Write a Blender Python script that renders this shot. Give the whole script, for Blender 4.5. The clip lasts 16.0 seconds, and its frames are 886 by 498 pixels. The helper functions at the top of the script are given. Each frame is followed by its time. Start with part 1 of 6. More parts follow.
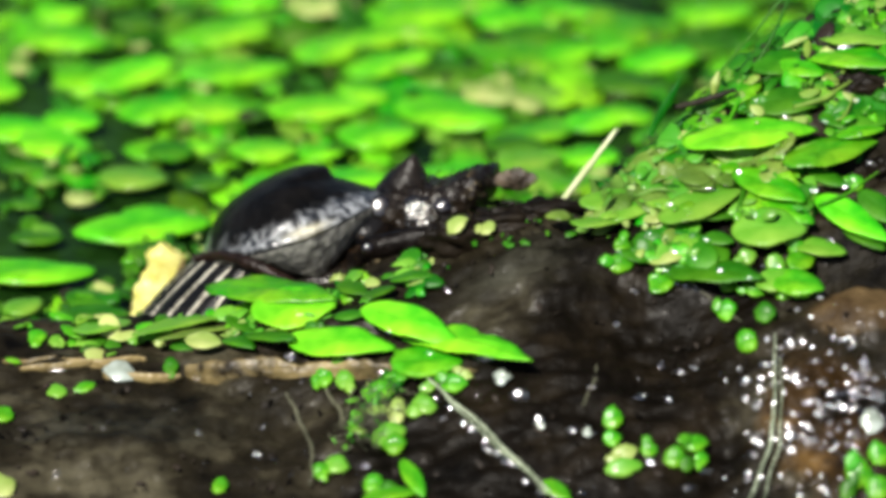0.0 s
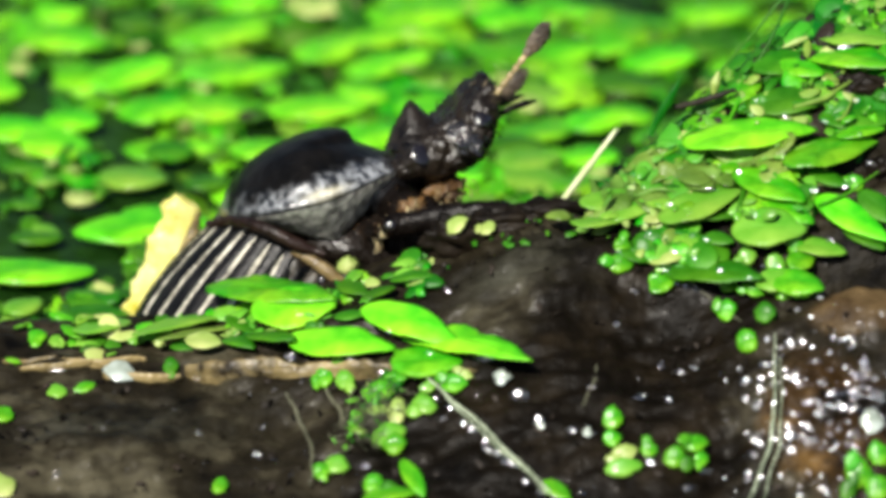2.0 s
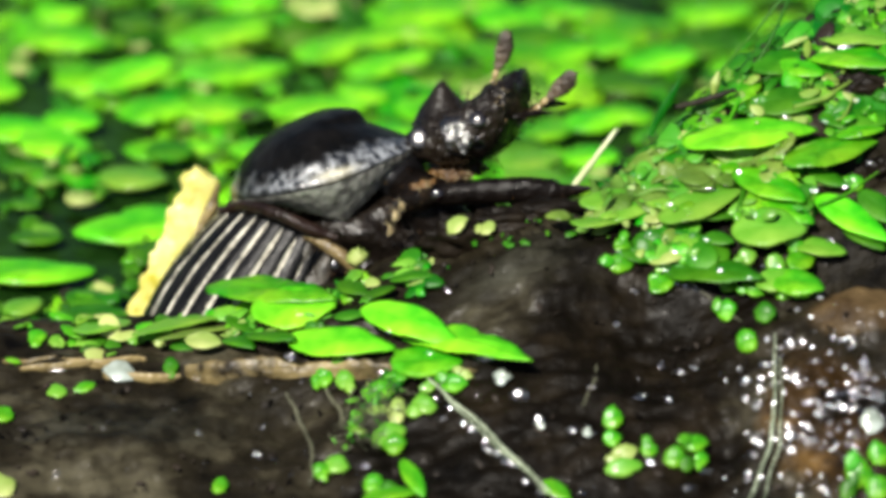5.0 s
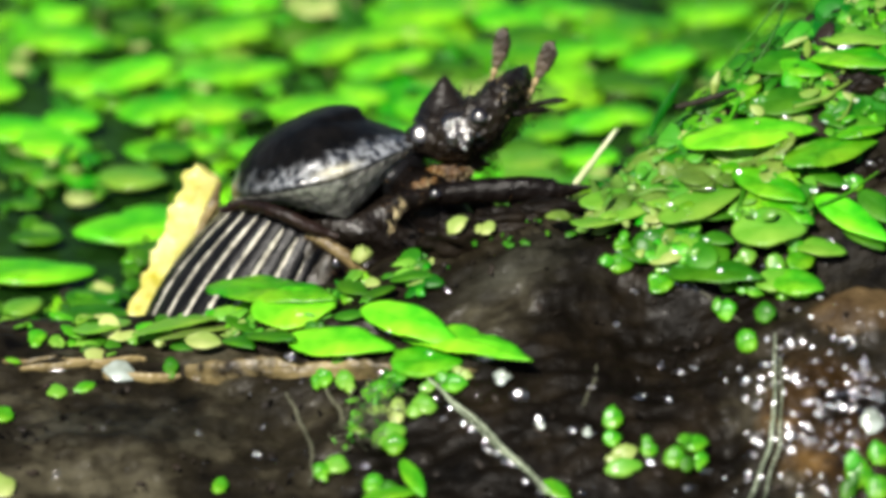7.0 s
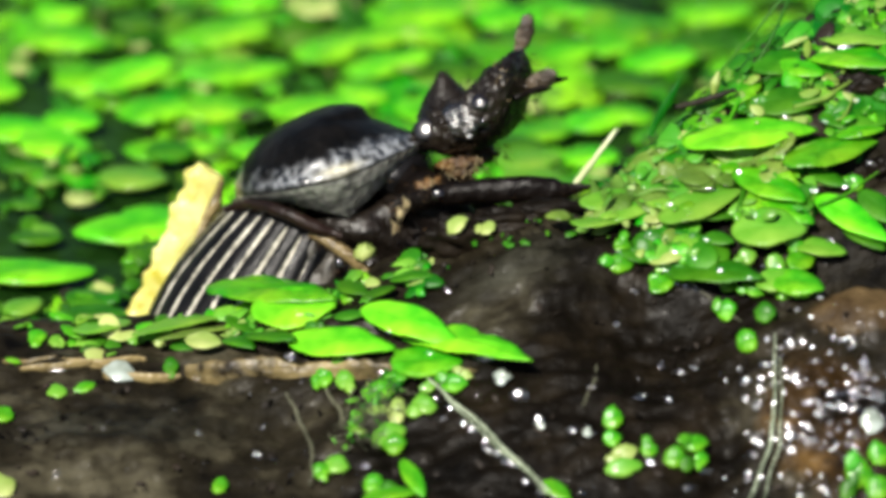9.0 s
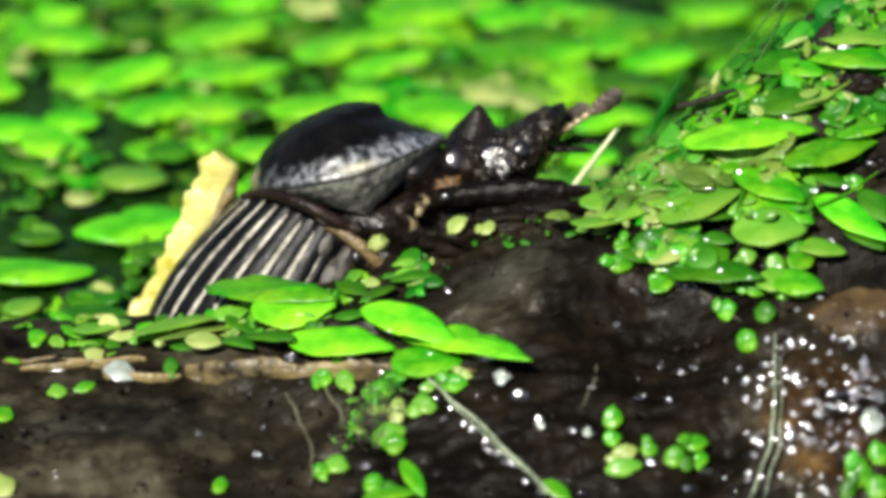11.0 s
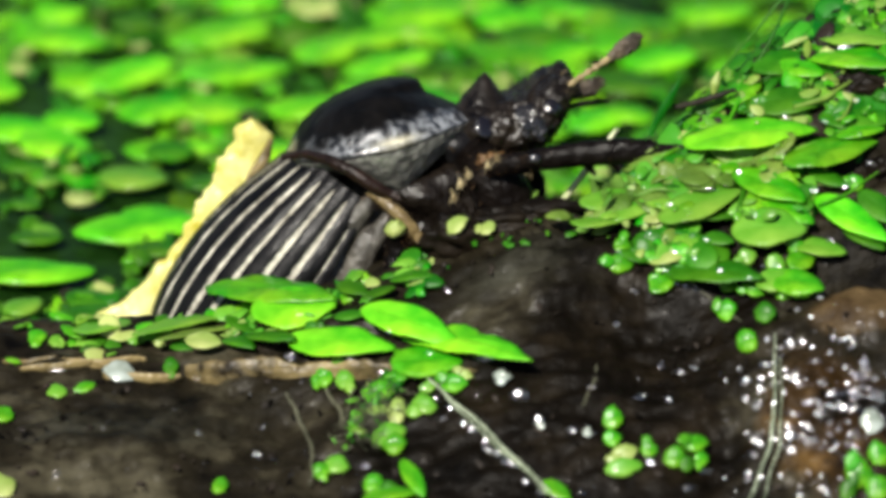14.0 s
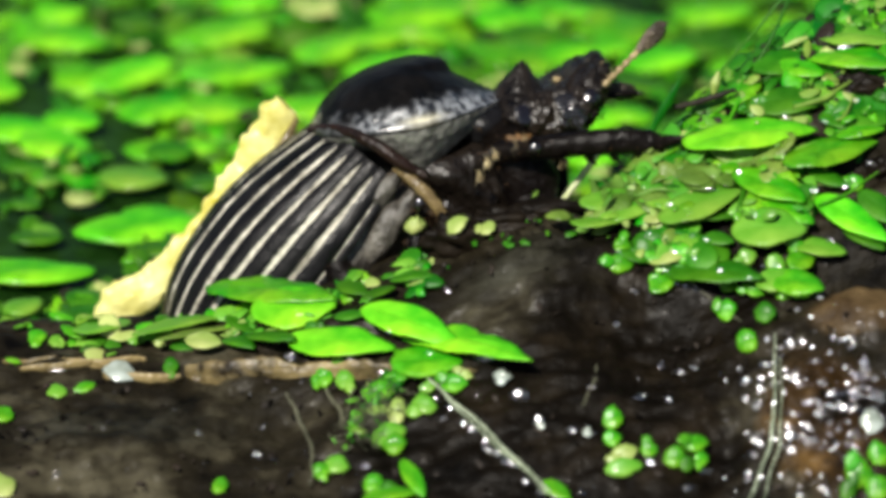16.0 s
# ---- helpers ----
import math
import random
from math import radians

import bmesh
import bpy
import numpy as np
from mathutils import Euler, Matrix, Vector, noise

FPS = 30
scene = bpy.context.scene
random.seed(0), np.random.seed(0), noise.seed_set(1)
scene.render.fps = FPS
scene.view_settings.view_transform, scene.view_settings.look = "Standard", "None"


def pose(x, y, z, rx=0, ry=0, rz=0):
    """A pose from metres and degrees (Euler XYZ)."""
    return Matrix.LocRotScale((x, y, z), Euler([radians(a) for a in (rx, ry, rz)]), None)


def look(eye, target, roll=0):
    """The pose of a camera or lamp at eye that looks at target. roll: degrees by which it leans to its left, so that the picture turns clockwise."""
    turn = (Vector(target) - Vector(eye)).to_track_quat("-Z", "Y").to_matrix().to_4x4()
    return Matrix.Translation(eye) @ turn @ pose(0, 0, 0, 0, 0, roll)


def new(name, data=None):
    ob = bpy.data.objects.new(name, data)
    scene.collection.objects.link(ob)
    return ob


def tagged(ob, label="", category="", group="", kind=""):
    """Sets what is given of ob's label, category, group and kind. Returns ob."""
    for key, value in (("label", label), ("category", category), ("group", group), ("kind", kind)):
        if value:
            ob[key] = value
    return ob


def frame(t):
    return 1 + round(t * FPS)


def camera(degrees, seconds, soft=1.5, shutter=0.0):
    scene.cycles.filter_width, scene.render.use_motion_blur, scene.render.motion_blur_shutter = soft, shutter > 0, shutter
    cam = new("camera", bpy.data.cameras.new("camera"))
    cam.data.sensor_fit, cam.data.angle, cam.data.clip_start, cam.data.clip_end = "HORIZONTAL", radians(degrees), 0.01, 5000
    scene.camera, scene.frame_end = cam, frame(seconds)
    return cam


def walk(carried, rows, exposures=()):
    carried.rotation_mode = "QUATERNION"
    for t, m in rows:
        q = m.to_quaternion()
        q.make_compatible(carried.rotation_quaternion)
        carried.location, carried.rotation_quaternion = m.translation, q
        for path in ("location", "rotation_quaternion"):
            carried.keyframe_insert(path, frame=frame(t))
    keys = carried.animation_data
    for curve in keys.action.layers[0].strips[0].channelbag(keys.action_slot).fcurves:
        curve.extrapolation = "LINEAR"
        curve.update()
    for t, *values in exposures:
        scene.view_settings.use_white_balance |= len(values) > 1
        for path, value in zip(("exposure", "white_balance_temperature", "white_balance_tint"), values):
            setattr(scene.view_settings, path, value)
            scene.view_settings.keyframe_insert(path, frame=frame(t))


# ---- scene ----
MM = 0.001
TILT = 25.0            # degrees by which the camera looks down
REACH = 500.0          # millimetres from the lens to the log's crest
AIM = (0.0, 0.0, 5.0)  # millimetres; the water lies at WATER
WATER = -2.5


def camera_eye():
    a = radians(TILT)
    return (0.0, -REACH * math.cos(a) * MM, (AIM[2] + REACH * math.sin(a)) * MM)


# ---- camera: a long lens on a tripod, standing still ----
cam = camera(4.49, 16.0, soft=4.4)
cam.data.dof.use_dof = True
cam.data.dof.focus_distance = 0.5
cam.data.dof.aperture_fstop = 46.0
still = look(camera_eye(), (AIM[0] * MM, AIM[1] * MM, AIM[2] * MM))
walk(cam, [(0.0, still), (16.0, still)], exposures=[
    (0.0, 0.50), (1.5, 0.57), (2.5, 0.62), (3.5, 0.55), (4.2, 0.55), (6.3, 0.58), (6.5, 0.59), (7.0, 0.53), (7.5, 0.52), (8.0, 0.57), (8.5, 0.54), (9.2, 0.53),
    (11.3, 0.40), (12.0, 0.33), (12.5, 0.36), (13.0, 0.28), (13.5, 0.33), (14.0, 0.35), (14.5, 0.31), (15.0, 0.31), (15.5, 0.36), (16.0, 0.31)])

# ---- daylight: clear sky and a high sun behind the camera's left shoulder ----
SUN_WAY = Vector((-0.30, -0.60, 0.74)).normalized()
sky_world = bpy.data.worlds.new("daylight")
scene.world = sky_world
sky_world.use_nodes = True
sky_nodes = sky_world.node_tree.nodes
sky_tex = sky_nodes.new("ShaderNodeTexSky")
sky_tex.sky_type = "NISHITA"
sky_tex.sun_disc = False
sky_tex.sun_elevation = math.asin(SUN_WAY.z)
sky_tex.sun_rotation = math.atan2(SUN_WAY.x, SUN_WAY.y)
sky_world.node_tree.links.new(sky_tex.outputs[0], sky_nodes["Background"].inputs[0])
sky_nodes["Background"].inputs[1].default_value = 0.05
sun_data = bpy.data.lights.new("sun", "SUN")
sun_data.energy, sun_data.angle, sun_data.color = 5.0, radians(0.5), (1.0, 0.95, 0.86)
sun_lamp = new("sun", sun_data)
sun_lamp.matrix_world = look(SUN_WAY * 1.0, (0, 0, 0))


# ---- materials ----
def shader(name, base, dark, rough=0.4, scale=900.0, bump=0.15, bump_scale=2500.0, coat=0.0, spread=0.0, glow_through=0.0,
           rough_var=0.1, low=0.56, high=0.92, metal=0.0, bump_kind="NOISE", spec=0.5, sheen=0.0):
    """Two colours mixed by noise at two sizes, with relief; spread shifts the value from piece to piece."""
    m = bpy.data.materials.new(name)
    m.use_nodes = True
    n, l = m.node_tree.nodes, m.node_tree.links
    p = n["Principled BSDF"]
    co = n.new("ShaderNodeTexCoord")
    big, fine = n.new("ShaderNodeTexNoise"), n.new("ShaderNodeTexNoise")
    big.inputs["Scale"].default_value, big.inputs["Detail"].default_value = scale * 0.28, 3
    fine.inputs["Scale"].default_value, fine.inputs["Detail"].default_value = scale * 1.6, 5
    for t in (big, fine):
        l.new(co.outputs["Object"], t.inputs["Vector"])
    add = n.new("ShaderNodeMath")
    add.operation = "MULTIPLY_ADD"
    add.inputs[1].default_value, add.inputs[2].default_value = 0.6, 0.0
    l.new(fine.outputs["Fac"], add.inputs[0])
    mix2 = n.new("ShaderNodeMath")
    mix2.operation = "MULTIPLY_ADD"
    mix2.inputs[1].default_value = 0.9
    l.new(big.outputs["Fac"], mix2.inputs[0])
    l.new(add.outputs[0], mix2.inputs[2])
    ramp = n.new("ShaderNodeValToRGB")
    ramp.color_ramp.elements[0].position, ramp.color_ramp.elements[1].position = low, min(1.0, high)
    ramp.color_ramp.elements[0].color, ramp.color_ramp.elements[1].color = (*dark, 1), (*base, 1)
    l.new(mix2.outputs[0], ramp.inputs[0])
    colour = ramp.outputs[0]
    if spread:
        info, geo = n.new("ShaderNodeObjectInfo"), n.new("ShaderNodeNewGeometry")
        both = n.new("ShaderNodeMath")
        both.operation = "ADD"
        l.new(info.outputs["Random"], both.inputs[0])
        l.new(geo.outputs["Random Per Island"], both.inputs[1])
        rng = n.new("ShaderNodeMapRange")
        rng.inputs["From Max"].default_value = 2.0
        rng.inputs["To Min"].default_value, rng.inputs["To Max"].default_value = 1 - spread, 1 + spread
        l.new(both.outputs[0], rng.inputs["Value"])
        hue = n.new("ShaderNodeMapRange")
        hue.inputs["From Max"].default_value = 2.0
        hue.inputs["To Min"].default_value, hue.inputs["To Max"].default_value = 0.5 - spread * 0.05, 0.5 + spread * 0.05
        l.new(both.outputs[0], hue.inputs["Value"])
        blotch = n.new("ShaderNodeMapRange")
        blotch.inputs["From Min"].default_value, blotch.inputs["From Max"].default_value = 0.35, 0.65
        blotch.inputs["To Min"].default_value, blotch.inputs["To Max"].default_value = 0.022, -0.016
        l.new(big.outputs["Fac"], blotch.inputs["Value"])
        tint = n.new("ShaderNodeMath")
        l.new(hue.outputs[0], tint.inputs[0])
        l.new(blotch.outputs[0], tint.inputs[1])
        hsv = n.new("ShaderNodeHueSaturation")
        l.new(rng.outputs[0], hsv.inputs["Value"])
        l.new(tint.outputs[0], hsv.inputs["Hue"])
        l.new(colour, hsv.inputs["Color"])
        colour = hsv.outputs[0]
    l.new(colour, p.inputs["Base Color"])
    rr = n.new("ShaderNodeMapRange")
    rr.inputs["From Min"].default_value, rr.inputs["From Max"].default_value = 0.3, 0.7
    rr.inputs["To Min"].default_value, rr.inputs["To Max"].default_value = max(0.02, rough - rough_var), min(1, rough + rough_var)
    l.new(fine.outputs["Fac"], rr.inputs["Value"])
    l.new(rr.outputs[0], p.inputs["Roughness"])
    p.inputs["Metallic"].default_value = metal
    p.inputs["Specular IOR Level"].default_value = spec
    p.inputs["Coat Weight"].default_value, p.inputs["Coat Roughness"].default_value = coat, 0.14
    p.inputs["Sheen Weight"].default_value = sheen
    if bump:
        b = n.new("ShaderNodeBump")
        b.inputs["Strength"].default_value, b.inputs["Distance"].default_value = bump, 0.0002
        if bump_kind == "PITS":
            v = n.new("ShaderNodeTexVoronoi")
            v.inputs["Scale"].default_value = bump_scale
            l.new(co.outputs["Object"], v.inputs["Vector"])
            l.new(v.outputs["Distance"], b.inputs["Height"])
        else:
            v = n.new("ShaderNodeTexNoise")
            v.inputs["Scale"].default_value, v.inputs["Detail"].default_value = bump_scale, 4
            l.new(co.outputs["Object"], v.inputs["Vector"])
            l.new(v.outputs["Fac"], b.inputs["Height"])
        l.new(b.outputs[0], p.inputs["Normal"])
        if coat:
            l.new(b.outputs[0], p.inputs["Coat Normal"])
    if glow_through:
        tr, mx = n.new("ShaderNodeBsdfTranslucent"), n.new("ShaderNodeMixShader")
        l.new(colour, tr.inputs["Color"])
        mx.inputs[0].default_value = glow_through
        l.new(p.outputs[0], mx.inputs[1])
        l.new(tr.outputs[0], mx.inputs[2])
        l.new(mx.outputs[0], n["Material Output"].inputs[0])
    return m


GREEN = shader("frond_green", (0.215, 0.76, 0.014), (0.038, 0.32, 0.003), 0.42, 600, 0.12, 3500, spread=0.25, glow_through=0.25, spec=0.3, coat=0.15)
DEEP = shader("frond_deep_green", (0.060, 0.23, 0.006), (0.018, 0.10, 0.002), 0.42, 500, 0.12, 3500, spread=0.28, glow_through=0.2, spec=0.3)
MEADOW = shader("frond_mid_green", (0.172, 0.54, 0.012), (0.048, 0.29, 0.003), 0.36, 1100, 0.55, 2200, spread=0.25, glow_through=0.35, spec=0.4, coat=0.3)
LIME = shader("frond_lime", (0.28, 0.76, 0.022), (0.07, 0.42, 0.005), 0.40, 600, 0.12, 3500, spread=0.2, glow_through=0.25, spec=0.3)
PALE = shader("frond_pale_green", (0.20, 0.43, 0.040), (0.085, 0.29, 0.012), 0.45, 500, 0.12, 3500, spread=0.18, glow_through=0.2, spec=0.3, coat=0.2)
CREAM = shader("frond_bleached", (0.47, 0.56, 0.18), (0.23, 0.34, 0.05), 0.4, 600, 0.15, 3000, spread=0.15, glow_through=0.2)
WHITE = shader("white_scale_and_glint", (0.44, 0.50, 0.46), (0.16, 0.19, 0.15), 0.2, 900, 0.2, 3000, coat=0.3)
YELLOW = shader("yellow_wilted_leaf", (0.90, 0.87, 0.35), (0.54, 0.48, 0.05), 0.35, 900, 1.0, 900, glow_through=0.10, spec=0.5)
STRAW = shader("dry_straw", (0.78, 0.82, 0.56), (0.52, 0.58, 0.30), 0.3, 700, 0.3, 2500)
TAN = shader("wet_tan_bark", (0.27, 0.205, 0.085), (0.016, 0.011, 0.005), 0.42, 1100, 1.4, 1300, coat=0.25, low=0.52, high=0.88)
LIMP = shader("limp_brown_green", (0.27, 0.44, 0.07), (0.10, 0.18, 0.02), 0.4, 700, 0.5, 2000, spread=0.3, glow_through=0.3, spec=0.3, coat=0.08)
MUD = shader("black_mud", (0.009, 0.007, 0.005), (0.0008, 0.0006, 0.0005), 0.5, 600, 0.8, 1500, spec=0.04, rough_var=0.2)
CLOD = shader("rough_black", (0.014, 0.010, 0.006), (0.0010, 0.0007, 0.0005), 0.5, 900, 0.6, 1100, spec=0.10, rough_var=0.2)
TWIG = shader("black_wet_twig", (0.03, 0.022, 0.016), (0.006, 0.005, 0.004), 0.5, 800, 0.6, 2000, spec=0.15)
ROOT = shader("pale_rootlet", (0.42, 0.48, 0.34), (0.07, 0.09, 0.05), 0.2, 1500, 0.4, 2500, coat=0.5)
ALGA = shader("thread_alga", (0.13, 0.13, 0.08), (0.05, 0.05, 0.03), 0.5, 900, 0.3, 2500)
SHELL = shader("black_chitin", (0.008, 0.0075, 0.0085), (0.002, 0.002, 0.002), 0.40, 700, 0.12, 7000, bump_kind="PITS", coat=0.0, spec=0.21)
GROOVE = shader("pale_grit_in_groove", (0.70, 0.67, 0.56), (0.24, 0.22, 0.17), 0.5, 2600, 0.8, 5000)
LIMB = shader("dark_brown_chitin", (0.007, 0.005, 0.004), (0.0015, 0.001, 0.001), 0.34, 900, 0.9, 2000, coat=0.0, spec=0.13)
HEADCASE = shader("pitted_black_chitin", (0.017, 0.012, 0.008), (0.002, 0.0014, 0.001), 0.30, 1300, 0.8, 2000, spec=0.38)
HAIR = shader("rusty_hair", (0.16, 0.08, 0.02), (0.018, 0.007, 0.002), 0.5, 1500, 0.6, 4000)
CLUB = shader("grey_antenna_club", (0.12, 0.09, 0.06), (0.006, 0.004, 0.003), 0.35, 2400, 0.6, 6000)
STALK = shader("tan_antenna_stalk", (0.42, 0.32, 0.16), (0.06, 0.035, 0.012), 0.25, 2600, 0.4, 5000, coat=0.5)
EYE = shader("dark_wet_eye", (0.006, 0.003, 0.003), (0.003, 0.002, 0.002), 0.24, 500, 0.0, rough_var=0.02, spec=1.0, coat=1.0)


def clear_drop():
    """Clear water: what lies under it shows through, and its skin glints."""
    m = bpy.data.materials.new("clear_water_drop")
    m.use_nodes = True
    n, l = m.node_tree.nodes, m.node_tree.links
    n.remove(n["Principled BSDF"])
    gloss, clear, both = n.new("ShaderNodeBsdfGlossy"), n.new("ShaderNodeBsdfTransparent"), n.new("ShaderNodeAddShader")
    gloss.inputs["Color"].default_value, gloss.inputs["Roughness"].default_value = (0.08, 0.08, 0.083, 1), 0.15
    clear.inputs["Color"].default_value = (0.97, 0.97, 0.97, 1)
    l.new(gloss.outputs[0], both.inputs[0])
    l.new(clear.outputs[0], both.inputs[1])
    l.new(both.outputs[0], n["Material Output"].inputs[0])
    return m


BEAD = clear_drop()


def log_wood():
    """Rotten wood with a slanting grain; the mesh says where a blacker tone, grey film, soaked bark and bare wood lie.
    """
    m = bpy.data.materials.new("wet_rotten_wood")
    m.use_nodes = True
    n, l = m.node_tree.nodes, m.node_tree.links
    p = n["Principled BSDF"]
    co, way = n.new("ShaderNodeTexCoord"), n.new("ShaderNodeMapping")
    way.vector_type = "TEXTURE"
    way.inputs["Rotation"].default_value = (0, radians(-24), 0)
    way.inputs["Scale"].default_value = (2.4, 1.2, 1.0)
    l.new(co.outputs["Object"], way.inputs["Vector"])

    def fleck(scale, detail, source):
        t = n.new("ShaderNodeTexNoise")
        t.inputs["Scale"].default_value, t.inputs["Detail"].default_value, t.inputs["Roughness"].default_value = scale, detail, 0.62
        l.new(source, t.inputs["Vector"])
        return t.outputs["Fac"]

    def ramp(source, stops):
        r = n.new("ShaderNodeValToRGB")
        e = r.color_ramp.elements
        while len(e) < len(stops):
            e.new(0.5)
        for k, (at, c) in enumerate(stops):
            e[k].position, e[k].color = at, (*c, 1)
        l.new(source, r.inputs[0])
        return r.outputs[0]

    def blend(fac, a, b):
        x = n.new("ShaderNodeMix")
        x.data_type = "RGBA"
        l.new(fac, x.inputs[0])
        l.new(a, x.inputs[6])
        l.new(b, x.inputs[7])
        return x.outputs[2]

    grain_f, blot = fleck(700, 6, way.outputs[0]), fleck(210, 6, co.outputs["Object"])
    fine = fleck(1500, 4, co.outputs["Object"])
    mix = n.new("ShaderNodeMath")
    mix.operation = "MULTIPLY_ADD"
    mix.inputs[1].default_value = 0.7
    l.new(grain_f, mix.inputs[0])
    l.new(blot, mix.inputs[2])
    span = n.new("ShaderNodeMapRange")
    span.inputs["From Min"].default_value, span.inputs["From Max"].default_value = 0.60, 1.16
    l.new(mix.outputs[0], span.inputs["Value"])
    tone = span.outputs[0]
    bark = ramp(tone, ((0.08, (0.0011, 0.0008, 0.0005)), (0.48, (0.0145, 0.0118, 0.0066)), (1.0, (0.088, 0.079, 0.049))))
    black_tone = ramp(tone, ((0.08, (0.0006, 0.0004, 0.0002)), (0.5, (0.0042, 0.0029, 0.0014)), (1.0, (0.019, 0.0135, 0.0068))))
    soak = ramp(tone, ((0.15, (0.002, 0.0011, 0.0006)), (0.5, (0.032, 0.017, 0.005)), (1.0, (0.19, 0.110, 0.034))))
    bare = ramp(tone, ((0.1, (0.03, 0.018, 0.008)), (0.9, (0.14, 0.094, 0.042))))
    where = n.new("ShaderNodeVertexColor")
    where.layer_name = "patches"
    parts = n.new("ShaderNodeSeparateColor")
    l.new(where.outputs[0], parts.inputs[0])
    c = blend(parts.outputs[0], bark, black_tone)
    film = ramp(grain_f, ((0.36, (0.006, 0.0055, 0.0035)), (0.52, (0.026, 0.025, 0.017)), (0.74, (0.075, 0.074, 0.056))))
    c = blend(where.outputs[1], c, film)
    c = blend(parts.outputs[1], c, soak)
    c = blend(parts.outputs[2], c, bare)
    l.new(c, p.inputs["Base Color"])
    p.inputs["Roughness"].default_value = 0.5
    p.inputs["Specular IOR Level"].default_value = 0.08
    wet = ramp(fleck(420, 5, co.outputs["Object"]), ((0.50, (0, 0, 0)), (0.66, (0.26, 0.26, 0.26))))
    l.new(wet, p.inputs["Coat Weight"])
    p.inputs["Coat Roughness"].default_value = 0.2
    low, high = n.new("ShaderNodeBump"), n.new("ShaderNodeBump")
    low.inputs["Strength"].default_value, low.inputs["Distance"].default_value = 0.5, 0.00025
    high.inputs["Strength"].default_value, high.inputs["Distance"].default_value = 0.8, 0.00016
    l.new(grain_f, low.inputs["Height"])
    l.new(fine, high.inputs["Height"])
    l.new(low.outputs[0], high.inputs["Normal"])
    l.new(high.outputs[0], p.inputs["Normal"])
    l.new(high.outputs[0], p.inputs["Coat Normal"])
    return m


LOGWOOD = log_wood()
POND = shader("dark_pond_water", (0.014, 0.046, 0.007), (0.002, 0.009, 0.001), 0.2, 400, 0.1, 300, rough_var=0.05, spec=0.05)
MEMBRANE = shader("red_brown_membrane", (0.020, 0.008, 0.005), (0.004, 0.002, 0.001), 0.4, 1500, 0.5, 4000, spec=0.3)
HORNY = shader("tan_chitin", (0.26, 0.19, 0.08), (0.03, 0.017, 0.006), 0.3, 1500, 0.5, 4000)
TUFT = shader("pale_tan_hair", (0.55, 0.46, 0.26), (0.14, 0.09, 0.03), 0.4, 2600, 0.6, 5000)
PLEURA = shader("grey_brown_chitin", (0.13, 0.12, 0.10), (0.018, 0.015, 0.012), 0.36, 1500, 0.6, 4000, spec=0.5)
UNDER = shader("dull_brown_chitin", (0.014, 0.010, 0.007), (0.0015, 0.001, 0.0008), 0.32, 1500, 1.0, 2200, spec=0.5)


def shield_chitin():
    """Black chitin with dust and painted sheen towards the rim, grey flanks and a painted glint at one rim spot, as the
    mesh says.
    """
    m = bpy.data.materials.new("shield_chitin")
    m.use_nodes = True
    n, l = m.node_tree.nodes, m.node_tree.links
    p = n["Principled BSDF"]
    co, where, parts = n.new("ShaderNodeTexCoord"), n.new("ShaderNodeVertexColor"), n.new("ShaderNodeSeparateColor")
    where.layer_name = "dust_and_glint"
    l.new(where.outputs[0], parts.inputs[0])

    def fleck(scale, detail):
        t = n.new("ShaderNodeTexNoise")
        t.inputs["Scale"].default_value, t.inputs["Detail"].default_value = scale, detail
        l.new(co.outputs["Object"], t.inputs["Vector"])
        return t.outputs["Fac"]

    def ramp(source, stops):
        r = n.new("ShaderNodeValToRGB")
        for k, (at, c) in enumerate(stops):
            r.color_ramp.elements[k].position, r.color_ramp.elements[k].color = at, (*c, 1)
        l.new(source, r.inputs[0])
        return r.outputs[0]

    def blend(fac, a, b):
        x = n.new("ShaderNodeMix")
        x.data_type = "RGBA"
        l.new(fac, x.inputs[0])
        l.new(a, x.inputs[6])
        l.new(b, x.inputs[7])
        return x.outputs[2]

    def span(source, low, high):
        r = n.new("ShaderNodeMapRange")
        r.inputs["To Min"].default_value, r.inputs["To Max"].default_value = low, high
        l.new(source, r.inputs["Value"])
        return r.outputs[0]

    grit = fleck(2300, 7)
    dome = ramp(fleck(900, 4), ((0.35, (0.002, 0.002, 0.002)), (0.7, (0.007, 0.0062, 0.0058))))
    # pale rim band: dust plus a highlight put into the base colour
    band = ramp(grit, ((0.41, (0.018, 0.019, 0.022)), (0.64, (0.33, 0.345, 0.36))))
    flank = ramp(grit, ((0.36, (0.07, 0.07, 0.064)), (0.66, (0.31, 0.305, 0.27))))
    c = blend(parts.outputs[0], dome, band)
    # off-white that paints in the bright glint on the rim
    glint_tone = ramp(grit, ((0.30, (0.45, 0.41, 0.27)), (0.58, (0.84, 0.79, 0.58))))
    l.new(blend(parts.outputs[2], blend(parts.outputs[1], c, flank), glint_tone), p.inputs["Base Color"])
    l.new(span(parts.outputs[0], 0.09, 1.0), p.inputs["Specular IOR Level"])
    l.new(span(grit, 0.20, 0.48), p.inputs["Roughness"])
    b = n.new("ShaderNodeBump")
    b.inputs["Distance"].default_value = 0.0002
    l.new(span(parts.outputs[0], 0.08, 0.6), b.inputs["Strength"])
    l.new(fleck(2400, 5), b.inputs["Height"])
    l.new(b.outputs[0], p.inputs["Normal"])
    l.new(span(parts.outputs[0], 0.0, 1.0), p.inputs["Coat Weight"])
    p.inputs["Coat Roughness"].default_value = 0.26
    l.new(b.outputs[0], p.inputs["Coat Normal"])
    return m


